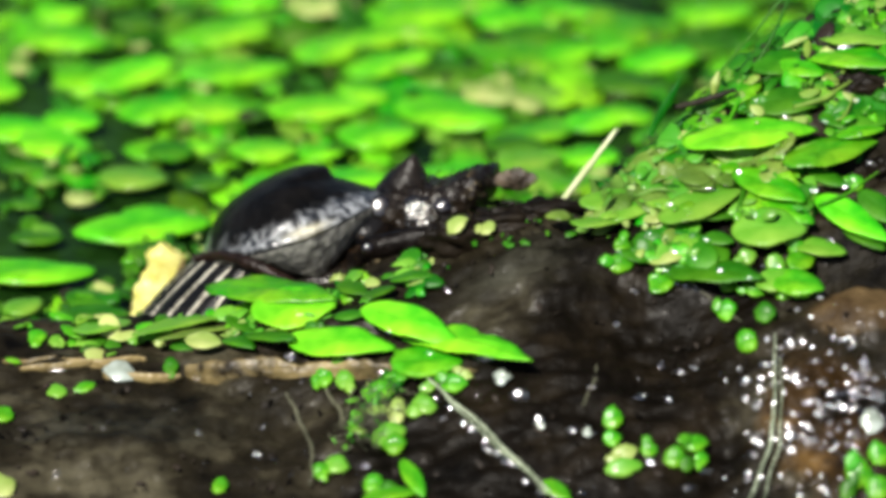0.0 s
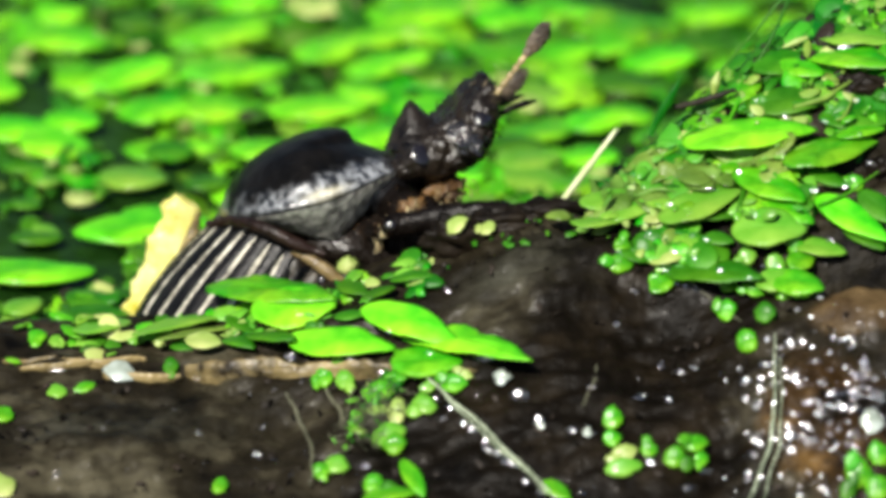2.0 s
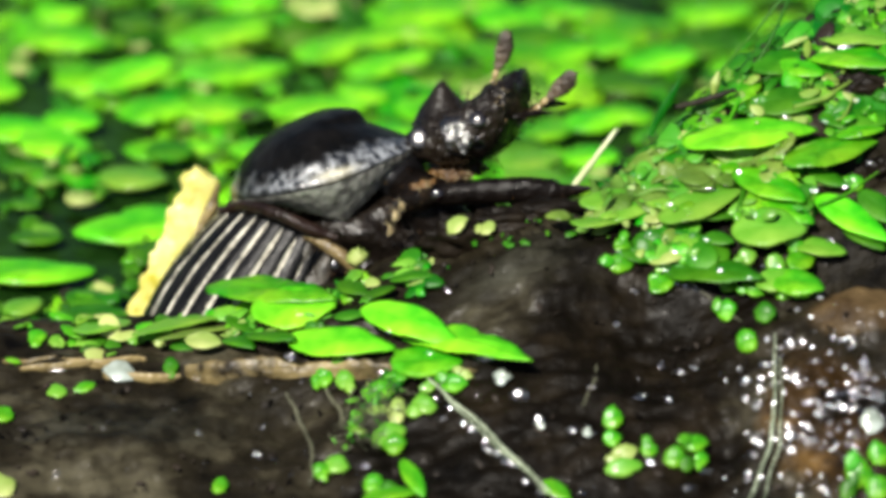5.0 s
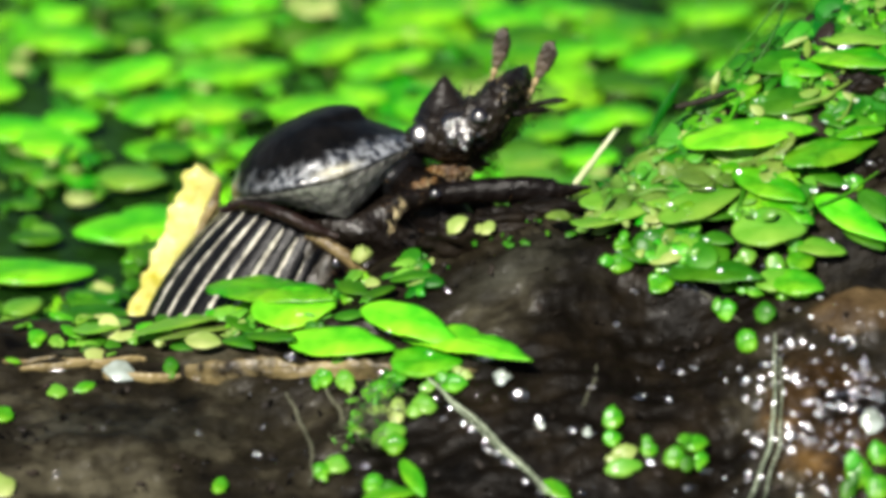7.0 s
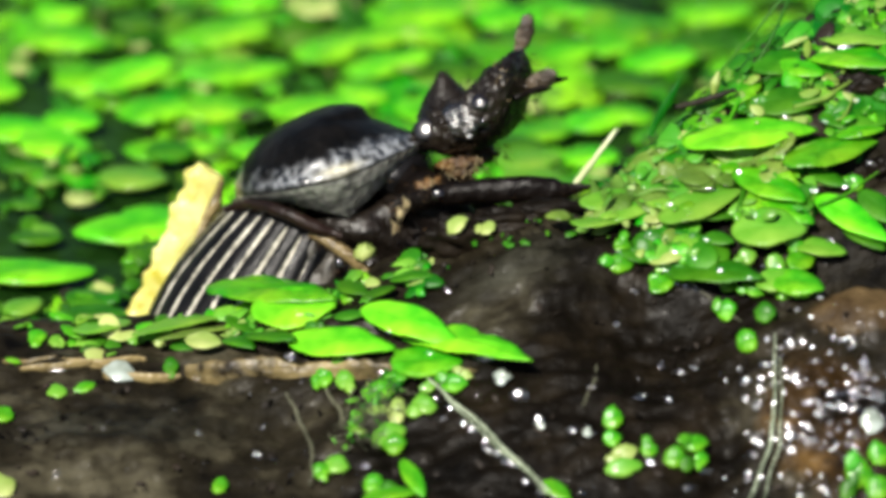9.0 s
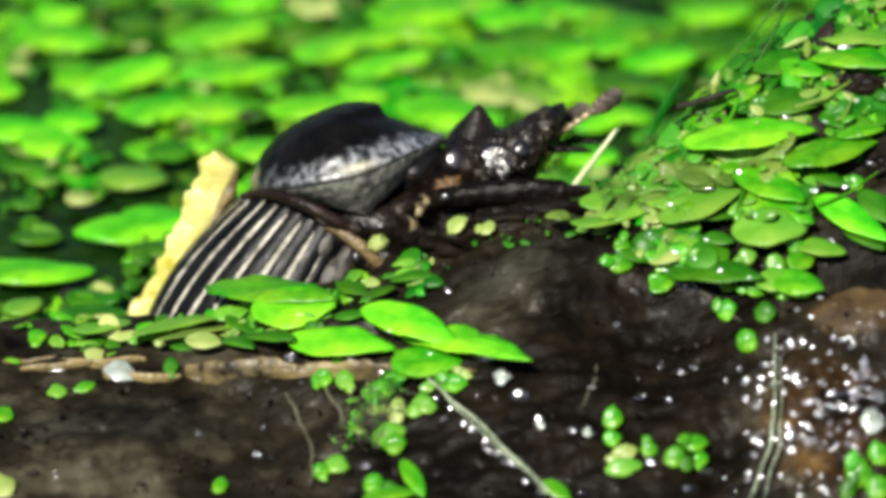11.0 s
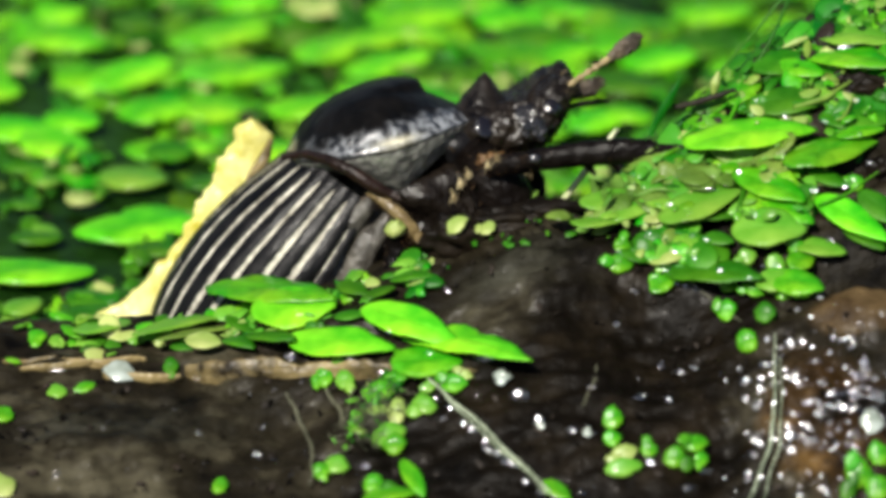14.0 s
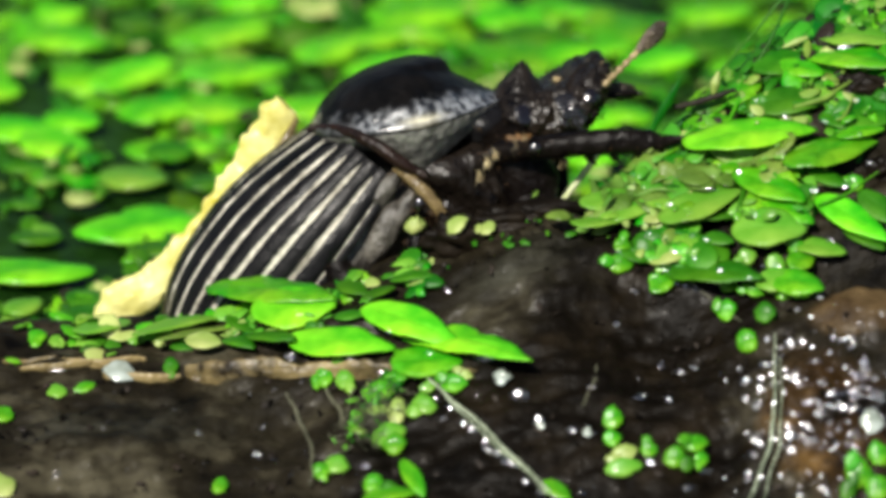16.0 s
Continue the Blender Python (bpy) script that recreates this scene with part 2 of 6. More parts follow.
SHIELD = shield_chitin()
CHEEK = shader("worn_head_chitin", (0.018, 0.014, 0.012), (0.004, 0.003, 0.002), 0.24, 2600, 0.8, 2600, spec=1.0, coat=1.0)


# ---- small builders; lengths in millimetres ----
def mesh_of(name, verts, faces, mats, smooth=True, picks=None):
    me = bpy.data.meshes.new(name)
    me.from_pydata((np.asarray(verts, float) * MM).tolist(), [], faces)
    for m in mats:
        me.materials.append(m)
    if picks is not None:
        me.polygons.foreach_set("material_index", picks)
    if smooth:
        me.polygons.foreach_set("use_smooth", [True] * len(me.polygons))
    me.update()
    return me


def part(name, me, parent, label="", m=None):
    ob = new(name, me)
    ob.parent = parent
    if m is not None:
        ob.matrix_basis = m
    if label:
        ob["label"] = label
    return ob


def mm_pose(x, y, z, rx=0, ry=0, rz=0):
    return pose(x * MM, y * MM, z * MM, rx, ry, rz)


def grid_faces(nu, nv, wrap=False):
    out = []
    for i in range(nu - 1):
        for j in range(nv if wrap else nv - 1):
            k = (j + 1) % nv
            out.append((i * nv + j, (i + 1) * nv + j, (i + 1) * nv + k, i * nv + k))
    return out


def tube(path, radii, sides=8, flat=1.0):
    """Verts and faces of a closed tube along a list of points."""
    pts = [Vector(p) for p in path]
    verts, n = [], len(pts)
    for i, p in enumerate(pts):
        way = (pts[min(i + 1, n - 1)] - pts[max(i - 1, 0)]).normalized()
        side = way.cross(Vector((0, 1, 0)))
        side = side.normalized() if side.length > 1e-3 else Vector((1, 0, 0))
        up = side.cross(way)
        for j in range(sides):
            a = 2 * math.pi * j / sides
            verts.append(p + float(radii[i]) * (side * math.cos(a) + up * (math.sin(a) * flat)))
    faces = [tuple(reversed(f)) for f in grid_faces(n, sides, True)]
    faces.append(tuple(range(sides)))
    faces.append(tuple(reversed(range((n - 1) * sides, n * sides))))
    return [tuple(v) for v in verts], faces


def joined(*pieces):
    verts, faces = [], []
    for v, f in pieces:
        k = len(verts)
        verts += list(v)
        faces += [tuple(i + k for i in q) for q in f]
    return verts, faces


def ovoid(centre, size, nu=10, nv=14, rough=0.0, seed=0.0, turn=None):
    verts, faces = [], []
    rings = []
    for i in range(1, nu):
        lat = math.pi * i / nu
        for j in range(nv):
            a = 2 * math.pi * j / nv
            d = Vector((math.sin(lat) * math.cos(a), math.sin(lat) * math.sin(a), math.cos(lat)))
            k = 1 + rough * noise.noise(d * 2.2 + Vector((seed, seed * 1.7, 0)))
            rings.append(Vector((d.x * size[0], d.y * size[1], d.z * size[2])) * k)
    rings = [Vector((0, 0, size[2]))] + rings + [Vector((0, 0, -size[2]))]
    if turn is not None:
        rings = [turn @ v for v in rings]
    verts = [tuple(v + Vector(centre)) for v in rings]
    for i in range(nu - 2):
        for j in range(nv):
            k = (j + 1) % nv
            faces.append((1 + i * nv + j, 1 + (i + 1) * nv + j, 1 + (i + 1) * nv + k, 1 + i * nv + k))
    last = len(verts) - 1
    for j in range(nv):
        k = (j + 1) % nv
        faces.append((0, 1 + j, 1 + k))
        faces.append((last, 1 + (nu - 2) * nv + k, 1 + (nu - 2) * nv + j))
    return verts, faces


# ---- the rotten log: crest line, then its fall to both sides ----
# bank-begin
CREST_X = (-34, -20, -11, -7.6, -3.6, -0.6, 2.9, 5.4, 7.9, 11.6, 15.4, 19.6, 25, 34)
CREST_Y = (0.5, 0.2, 0, 0, 0, 0, 0.2, 0.4, 1.0, 5.0, 8.0, 9.5, 11, 12)
CREST_Z = (0.4, 0.8, 1.0, 2.1, 3.35, 4.5, 5.9, 6.5, 6.6, 9.0, 11.2, 12.4, 14, 14)


def blob(x, y, cx, cy, rx, ry):
    return np.exp(-((x - cx) / rx) ** 2 - ((y - cy) / ry) ** 2)


def bank(x, y):
    """Height of the log's top side at plan places x, y (numbers or arrays)."""
    x, y = np.asarray(x, float), np.asarray(y, float)
    cy = sum(np.interp(x + k, CREST_X, CREST_Y) for k in (-1.2, 0, 1.2)) / 3
    cz = sum(np.interp(x + k, CREST_X, CREST_Z) for k in (-1.0, 0, 1.0)) / 3
    t = np.clip((cy - y) / (cy + 17), 0, 1.6)
    left = 1 / (1 + np.exp((x + 1.5) / 1.2))
    ledge = np.where(t < 0.2, 0.5 * t, 0.1 + (t - 0.2) * 1.125)
    fall = left * ledge + (1 - left) * (0.72 * t + 0.28 * t * t)
    front = cz + (-1.9 - cz) * fall
    back = cz - 0.16 * np.maximum(y - cy, 0) ** 1.6
    z = np.where(y < cy, front, back)
    z = z + 0.55 * blob(x, y, -5.5, -3.0, 9.0, 0.8) * left        # rim of the ledge
    z = z + 0.7 * blob(x, y, 4.5, -2.5, 4.5, 2.6)                # rounded hump
    z = z - 1.3 * blob(x, y, 9.5, -6.0, 3.2, 2.8)                # hollow under the fronds
    z = z - 2.1 * blob(x, y, 18.8, -4.0, 3.4, 0.9)               # cleft
    z = z + 0.7 * blob(x, y, 18.6, -6.6, 3.0, 1.3)               # bare knob
    z = z + 0.7 * blob(x, y, 16.5, -11.5, 3.0, 3.0)              # soaked swell
    z = z - 0.8 * blob(x, y, 12.2, -11.5, 1.2, 3.5)
    z = z + 0.7 * blob(x, y, -15.0, -9.0, 5.0, 2.5) - 0.8 * blob(x, y, -7.5, -8.5, 2.4, 2.0)
    return z
# bank-end


# ---- water and the log ----
def build_water():
    n, far = 41, 700.0
    xs = np.sign(np.linspace(-1, 1, n)) * np.abs(np.linspace(-1, 1, n)) ** 3 * far
    verts = [(x, y, WATER) for x in xs for y in xs]
    ob = new("water", mesh_of("water", verts, grid_faces(n, n), [POND]))
    tagged(ob, "dark still pond water between green floating fronds", "water", kind="structure")


def build_log():
    xs, ys = np.arange(-34, 34.01, 0.17), np.arange(-23, 20.01, 0.17)
    gx, gy = np.meshgrid(xs, ys, indexing="ij")
    gz = bank(gx, gy)
    verts = np.stack([gx, gy, gz], 2).reshape(-1, 3)
    for i, (x, y, z) in enumerate(verts):
        soaked = math.exp(-((x - 16.5) / 4.0) ** 2 - ((y + 11.5) / 3.8) ** 2)
        p = Vector((x, y * 1.3, z * 0.6))
        d = 0.35 * noise.noise(p * 0.35) + 0.18 * noise.noise(p * 0.8)
        d += 0.20 * noise.noise(Vector((0.35 * (0.91 * x + 0.41 * z), 1.6 * y, 1.6 * (0.91 * z - 0.41 * x))))
        d += (0.10 + 0.14 * soaked) * noise.noise(p * 2.2) + 0.22 * min(0.0, noise.noise(p * 0.9) + 0.1)
        d -= 0.35 * max(0.0, 0.12 - abs(noise.noise(Vector((x * 0.28, y * 0.7, 9)))))
        verts[i, 2] = z + d
    nx, ny = len(xs), len(ys)
    faces = grid_faces(nx, ny)
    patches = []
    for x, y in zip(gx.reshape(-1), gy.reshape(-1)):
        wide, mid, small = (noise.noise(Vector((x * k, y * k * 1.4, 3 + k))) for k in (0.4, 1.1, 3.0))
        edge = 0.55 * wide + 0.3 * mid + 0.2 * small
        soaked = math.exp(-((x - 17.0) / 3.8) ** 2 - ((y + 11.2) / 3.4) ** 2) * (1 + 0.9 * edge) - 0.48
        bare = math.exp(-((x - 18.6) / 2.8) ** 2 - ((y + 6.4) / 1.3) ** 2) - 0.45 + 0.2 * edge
        # blacker tone over the hollow and the lower front, with a ragged edge
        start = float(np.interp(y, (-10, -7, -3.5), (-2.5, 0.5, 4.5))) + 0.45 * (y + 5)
        blackness = min(x - start, 16.0 - x, 2.0 * (-0.6 - y)) / 3.5 + 1.3 * edge + 0.1
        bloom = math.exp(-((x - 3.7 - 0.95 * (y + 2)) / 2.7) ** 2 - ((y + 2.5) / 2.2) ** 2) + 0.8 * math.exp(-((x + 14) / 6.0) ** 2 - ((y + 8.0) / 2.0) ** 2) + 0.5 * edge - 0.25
        patches.append([min(1.0, max(0.0, v)) for v in (blackness, 0.5 + soaked * 3.0, 0.5 + bare * 5.0, 1.3 * bloom)])
    k = len(verts)
    rim = [i * ny for i in range(nx)] + [(nx - 1) * ny + j for j in range(1, ny)]
    rim += [i * ny + ny - 1 for i in range(nx - 2, -1, -1)] + [j for j in range(ny - 2, 0, -1)]
    low = [(verts[i, 0], verts[i, 1], -30.0) for i in rim]
    allv = verts.tolist() + low
    for a in range(len(rim)):
        b = (a + 1) % len(rim)
        faces.append((rim[a], rim[b], k + b, k + a))
    faces.append(tuple(range(k + len(rim) - 1, k - 1, -1)))
    me = mesh_of("rotten_log", allv, faces, [LOGWOOD])
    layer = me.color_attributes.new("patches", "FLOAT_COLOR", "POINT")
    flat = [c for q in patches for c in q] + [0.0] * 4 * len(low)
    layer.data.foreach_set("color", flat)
    ob = new("rotten_log", me)
    tagged(ob, "dark wet rotten log lying half sunk in a pond", "log")


# ---- duckweed ----
def frond_shape(length, width, dome=0.12, thick=0.22, segs=28, skew=0.12, curl=0.0, seed=0.0, tip=0.0, ragged=0.05, wavy=0.05):
    """A flat egg-shaped frond along x, with a rounded rim, a shallow dome, a faint keel and an uneven lie."""
    rings = ((0.0, 1), (0.35, 1), (0.68, 1), (0.9, 1), (1.0, 0.45), (0.99, -0.3), (0.86, -0.8), (0.4, -1))
    verts, faces = [], []
    for r, side in rings:
        for j in range(segs):
            a = 2 * math.pi * j / segs
            wob = 1 + ragged * noise.noise(Vector((math.cos(a) * 1.4, math.sin(a) * 1.4, seed)))
            x = 0.5 * length * r * math.cos(a) * wob
            y = 0.5 * width * r * math.sin(a) * wob * (1 - skew * math.cos(a)) * (1 - 0.20 * math.cos(a) ** 2) * (1 - tip * max(0.0, math.cos(a)) ** 2)
            z = dome * width * (1 - r * r) + curl * length * (2 * x / length) ** 2
            z += wavy * width * noise.noise(Vector((x * 0.8, y * 1.1, seed + 5))) * r + 0.3 * wavy * width * noise.noise(Vector((x * 2.1, y * 2.3, seed + 8)))
            z -= 0.03 * width * math.exp(-(y / (0.06 * width)) ** 2) * (1 - r)
            z += 0.5 * thick * side
            verts.append((x, y, z))
    n = len(rings)
    faces = [tuple(reversed(f)) for f in grid_faces(n, segs, True)]
    faces.append(tuple(range((n - 1) * segs, n * segs))[::-1])
    faces.append(tuple(range(segs)))
    return verts, [tuple(reversed(f)) for f in faces]


WORDS = {"frond_green": "bright green", "frond_mid_green": "mid green", "frond_deep_green": "deep green", "frond_lime": "yellowish green", "limp_brown_green": "limp olive green", "frond_pale_green": "pale yellowish green",
         "frond_bleached": "bleached cream", "white_scale_and_glint": "whitish"}
count = [0]


def floating_frond(x, y, heading, length, width, mat):
    count[0] += 1
    s = count[0] * 1.37
    me = mesh_of("duckweed_frond", *frond_shape(length, width, 0.07, 0.25, 24, 0.15, 0.02, s), [mat])
    ob = new("duckweed_frond", me)
    ob.matrix_basis = mm_pose(x, y, WATER + 0.42 + 0.25 * (s % 1), 4 * math.sin(s * 5), 4 * math.cos(s * 3), heading)
    tagged(ob, WORDS[mat.name] + " oval duckweed frond floating on the pond", "duckweed", "floating duckweed fronds")


def stranded_frond(x, y, z, rx, ry, rz, length, width, mat):
    count[0] += 1
    s = count[0] * 1.37
    me = mesh_of("duckweed_frond", *frond_shape(length, width, 0.05, 0.10, 36, 0.14, -0.05 if length > 8 else -0.06 + 0.07 * (s % 1), s, 0.5 if length > 4 else 0.15, 0.06, 0.08), [mat])
    ob = new("duckweed_frond", me)
    ob.matrix_basis = mm_pose(x, y, z, rx, ry, rz)
    size = "long" if length > 4 else "small"
    tagged(ob, size + " " + WORDS[mat.name] + " duckweed frond stranded on the wet log", "duckweed", "duckweed fronds on the log")


def lie(x, y, lift, heading, tip=0.0):
    """A pose on the log with z along its slope's normal, tipped towards the open side by tip."""
    e = 0.9
    up = Vector((float(bank(x - e, y) - bank(x + e, y)), float(bank(x, y - e) - bank(x, y + e)), 2 * e)).normalized()
    up = (up + Vector((0, -tip, 0))).normalized()
    way = Vector((math.cos(heading), math.sin(heading), 0))
    side = up.cross(way).normalized()
    way = side.cross(up)
    p = Vector((x, y, float(bank(x, y)))) + up * lift
    return Matrix((way, side, up)).transposed().to_4x4(), p


def grain(x, y, width, height, mat, rise=0.0):
    count[0] += 1
    s = count[0] * 0.73
    wide, deep = width, min(height * 1.15, width * 1.5)
    turn, p = lie(x, y, 0.16 + 0.10 * width + rise, 0.5 * math.sin(s * 3), 0.45)
    ragged = 0.35 if mat in (WHITE, CREAM) else 0.22
    main = frond_shape(wide * 1.06, deep, 0.06, 0.11 * min(wide, deep), 20, 0.1, -0.07, s, 0.0, ragged)
    bud = None
    if s % 1 < 0.45:
        bud = frond_shape(wide * 0.62, deep * 0.66, 0.06, 0.10 * min(wide, deep), 14, 0.1, -0.05, s + 3, 0.0, ragged)
        a = 6.28 * (s * 3.1 % 1)
        bud = [(v[0] + 0.5 * wide * math.cos(a), v[1] + 0.5 * deep * math.sin(a), v[2] + 0.1 * wide) for v in bud[0]], bud[1]
    me = mesh_of("watermeal_grain", *main, [mat])
    ob = new("watermeal_grain", me)
    if bud:
        part("bud", mesh_of("bud", *bud, [mat]), ob)
    ob.matrix_basis = Matrix.Translation(p * MM) @ turn
    tagged(ob, WORDS[mat.name] + " grain of watermeal stuck to the wet log", "watermeal", "watermeal grains on the log")


LITTER_X = (7.0, 8.0, 10.0, 13.0, 16.5, 17.2, 20.0, 27.0)
LITTER_Y = (0.2, -2.2, -2.8, -2.6, -1.6, 1.2, 2.2, 2.5)


def build_litter(label, seed, number, spots, sizes, picks_from, name="duckweed_litter", category="duckweed", mats=None, high=0.45):
    """Scraps of frond too small to tell apart; spots gives a plan place or None for each draw."""
    rng = random.Random(seed)
    sorts = [[[], []] for _ in range(4)]
    for _ in range(number):
        spot = spots(rng)
        if spot is None:
            continue
        x, y = spot
        length = rng.choice(sizes) * rng.uniform(0.8, 1.2)
        v, f = frond_shape(length, length * rng.uniform(0.25, 0.8), 0.10, 0.08, 10, 0.15, rng.uniform(-0.12, 0.05), rng.uniform(0, 9))
        turn, p = lie(x, y, rng.uniform(0.05, high), rng.uniform(0, 6.28), rng.uniform(-0.3, 0.7))
        r = turn.to_3x3() @ Euler((rng.uniform(-0.3, 0.3), rng.uniform(-0.3, 0.3), 0)).to_matrix()
        verts, faces = sorts[rng.choice(picks_from)]
        k = len(verts)
        verts += [tuple(r @ Vector(q) + p) for q in v]
        faces += [tuple(i + k for i in q) for q in f]
    verts, faces, picks = [], [], []
    for s, (v, f) in enumerate(sorts):
        k = len(verts)
        verts += v
        faces += [tuple(i + k for i in q) for q in f]
        picks += [s] * len(f)
    ob = new(name, mesh_of(name, verts, faces, mats or [MEADOW, DEEP, PALE, CREAM], picks=picks))
    tagged(ob, label, category, kind="stuff")


def high_end(rng):
    x = rng.uniform(7.2, 26)
    y = rng.uniform(float(np.interp(x, LITTER_X, LITTER_Y)), float(np.interp(x, CREST_X, CREST_Y)) + 3.0)
    return None if noise.noise(Vector((x * 0.45, y * 0.5, 4.0))) < -0.08 else (x, y)


def low_edge(rng):
    x = rng.uniform(-19, -0.5)
    if x < -9.5 and rng.random() < 0.75:
        return None
    y = rng.gauss(-0.6, 0.8) - 0.05 * (x + 10)
    return None if noise.noise(Vector((x * 0.6, y * 0.6, 8.0))) < 0.0 else (x, y)


def front_face(rng):
    x, y = rng.uniform(-22, 22), rng.uniform(-16, 0.5)
    if y > 0.5 - 4.5 * (x < 0) or (x > 7 and y > float(np.interp(x, LITTER_X, LITTER_Y)) - 0.3):
        return None
    return None if noise.noise(Vector((x * 0.35, y * 0.5, 12.0))) < -0.1 else (x, y)


def rooted_clump(rng):
    t = rng.random()
    return -1.8 - 2.0 * t + rng.gauss(0, 0.45), -6.2 - 4.0 * t + rng.gauss(0, 0.4)


def dead_film(rng):
    return rng.gauss(10.5, 2.2), rng.gauss(1.2, 1.2) + 0.25


def mossy_crest(rng):
    x = rng.uniform(0.0, 7.5)
    y = rng.gauss(-0.3, 0.9) - 0.1 * x
    return None if noise.noise(Vector((x * 0.9, y * 0.9, 15.0))) < 0.05 else (x, y)


def rotting_top(rng):
    x, y = rng.uniform(11.5, 21), rng.uniform(4.0, 10.0)
    return None if y > float(np.interp(x, CREST_X, CREST_Y)) + 1.5 else (x, y)


def soaked_swell(rng):
    if rng.random() < 0.2:
        x, y = rng.uniform(-20, 14), rng.uniform(-15, -4.5)
        return None if noise.noise(Vector((x * 0.5, y * 0.5, 21.0))) < 0.22 else (x, y)
    x, y = rng.gauss(16.6, 2.4), rng.gauss(-11.0, 2.6)
    return None if noise.noise(Vector((x * 0.8, y * 0.8, 18.0))) < -0.12 else (x, y)


def open_water(x, y):
    """True where dark water shows between the floating fronds."""
    return any(((x - cx) / rx) ** 2 + ((y - cy) / ry) ** 2 < 1 for cx, cy, rx, ry in (
        (-14.8, 27.0, 1.4, 4.5), (-19.4, 33.0, 1.4, 4.0), (-15.2, 20.0, 2.0, 3.6), (-18.0, 17.5, 2.2, 2.5), (-8.5, 27.5, 1.4, 2.2), (9.6, 43.5, 2.0, 2.4), (-19.0, 39.5, 1.3, 2.0)))


def build_scum(seed, number):
    """Dark crumbs and torn bits of weed that float between the fronds."""
    rng = random.Random(seed)
    sorts = [[[], []] for _ in range(4)]
    for i in range(number):
        x, y = rng.uniform(-30, 30), rng.uniform(2.0, 52)
        if noise.noise(Vector((x * 0.16, y * 0.12, 30.0))) < -0.12 or (open_water(x, y) and i % 3):
            continue
        length = 0.35 + 1.3 * rng.random() ** 2
        v, f = frond_shape(length, length * rng.uniform(0.4, 0.9), 0.12, 0.2, 8, 0.15, 0.0, i * 0.37, 0.0, 0.4)
        r = Euler((rng.uniform(-0.5, 0.5), rng.uniform(-0.5, 0.5), rng.uniform(0, 6.28))).to_matrix()
        p = Vector((x, y, WATER + rng.uniform(0.15, 0.75)))
        verts, faces = sorts[rng.choice((0, 0, 0, 0, 0, 0, 1, 1, 1, 1, 2, 3))]
        k = len(verts)
        verts += [tuple(r @ Vector(q) + p) for q in v]
        faces += [tuple(j + k for j in q) for q in f]
    verts, faces, picks = [], [], []
    for s, (v, f) in enumerate(sorts):
        k = len(verts)
        verts += v
        faces += [tuple(i + k for i in q) for q in f]
        picks += [s] * len(f)
    ob = new("pond_scum", mesh_of("pond_scum", verts, faces, [DEEP, MEADOW, TWIG, CREAM], picks=picks))
    tagged(ob, "green and brown crumbs of weed floating between fronds", "pond scum", kind="stuff")


def build_glints(seed, number):
    """Fine drops of water on the soaked bark, too many to count."""
    rng = random.Random(seed)
    verts, faces = [], []
    for i in range(number):
        spot = soaked_swell(rng)
        if spot is None:
            continue
        w = 0.07 + 0.24 * rng.random() ** 2.2
        v, f = ovoid((0, 0, 0), (w * rng.uniform(0.7, 1.5), w * rng.uniform(0.6, 1.1), 0.3 * w), 6, 9, 0.6, i * 0.7)
        turn, p = lie(*spot, 0.16, rng.uniform(-0.6, 0.6), 0.85 + rng.gauss(0, 0.45))
        k, r = len(verts), turn.to_3x3()
        verts += [tuple(r @ Vector(q) + p) for q in v]
        faces += [tuple(j + k for j in q) for q in f]
    ob = new("water_drops", mesh_of("water_drops", verts, faces, [BEAD]))
    tagged(ob, "fine glinting drops of water on soaked brown bark", "water drops", kind="stuff")


def bead(x, y, width, height, lift=0.12):
    count[0] += 1
    s = count[0] * 0.91
    r = (0.5 * width, 0.5 * height, 0.11 * width)
    ob = new("water_droplet", mesh_of("water_droplet", *ovoid((0, 0, 0), r, 10, 16, 0.5, s), [BEAD]))
    turn, p = lie(x, y, lift, 0.3 * math.sin(s), 0.8 + 0.32 * math.sin(s * 7))
    ob.matrix_basis = Matrix.Translation(p * MM) @ turn
    tagged(ob, "glinting wet droplet on " + ("dark rotten bark" if lift < 0.5 else "stranded duckweed"), "droplet", "droplets on the log")


def strand(name, label, category, points, radii, mat, flat=1.0, wave=0.0, lift=0.15, air=None):
    """A root, straw or strip through plan places; it lies on the log, or stands where heights are given in air."""
    pts = []
    n = 8 * (len(points) - 1)
    t = np.linspace(0, len(points) - 1, n + 1)
    k = range(len(points))
    xs, ys = np.interp(t, k, [q[0] for q in points]), np.interp(t, k, [q[1] for q in points])
    for w in range(2):
        xs[1:-1], ys[1:-1] = (xs[:-2] + xs[1:-1] + xs[2:]) / 3, (ys[:-2] + ys[1:-1] + ys[2:]) / 3
    zs = bank(xs, ys) + lift if air is None else np.interp(t, k, air)
    rr = np.interp(t, k, radii)
    for i in range(n + 1):
        d = wave * noise.noise(Vector((xs[i], ys[i], 7)) * 0.9)
        pts.append((xs[i] + d, ys[i], zs[i] + 0.5 * d))
    v, f = tube(pts, list(rr), 12, flat)
    v = [tuple(Vector(q) + Vector((0, 0, 1)) * 0.25 * rr[min(j // 12, n)] * noise.noise(Vector(q) * 2.0)) for j, q in enumerate(v)]
    ob = new(name, mesh_of(name, v, f, [mat]))
    tagged(ob, label, category)
    return ob


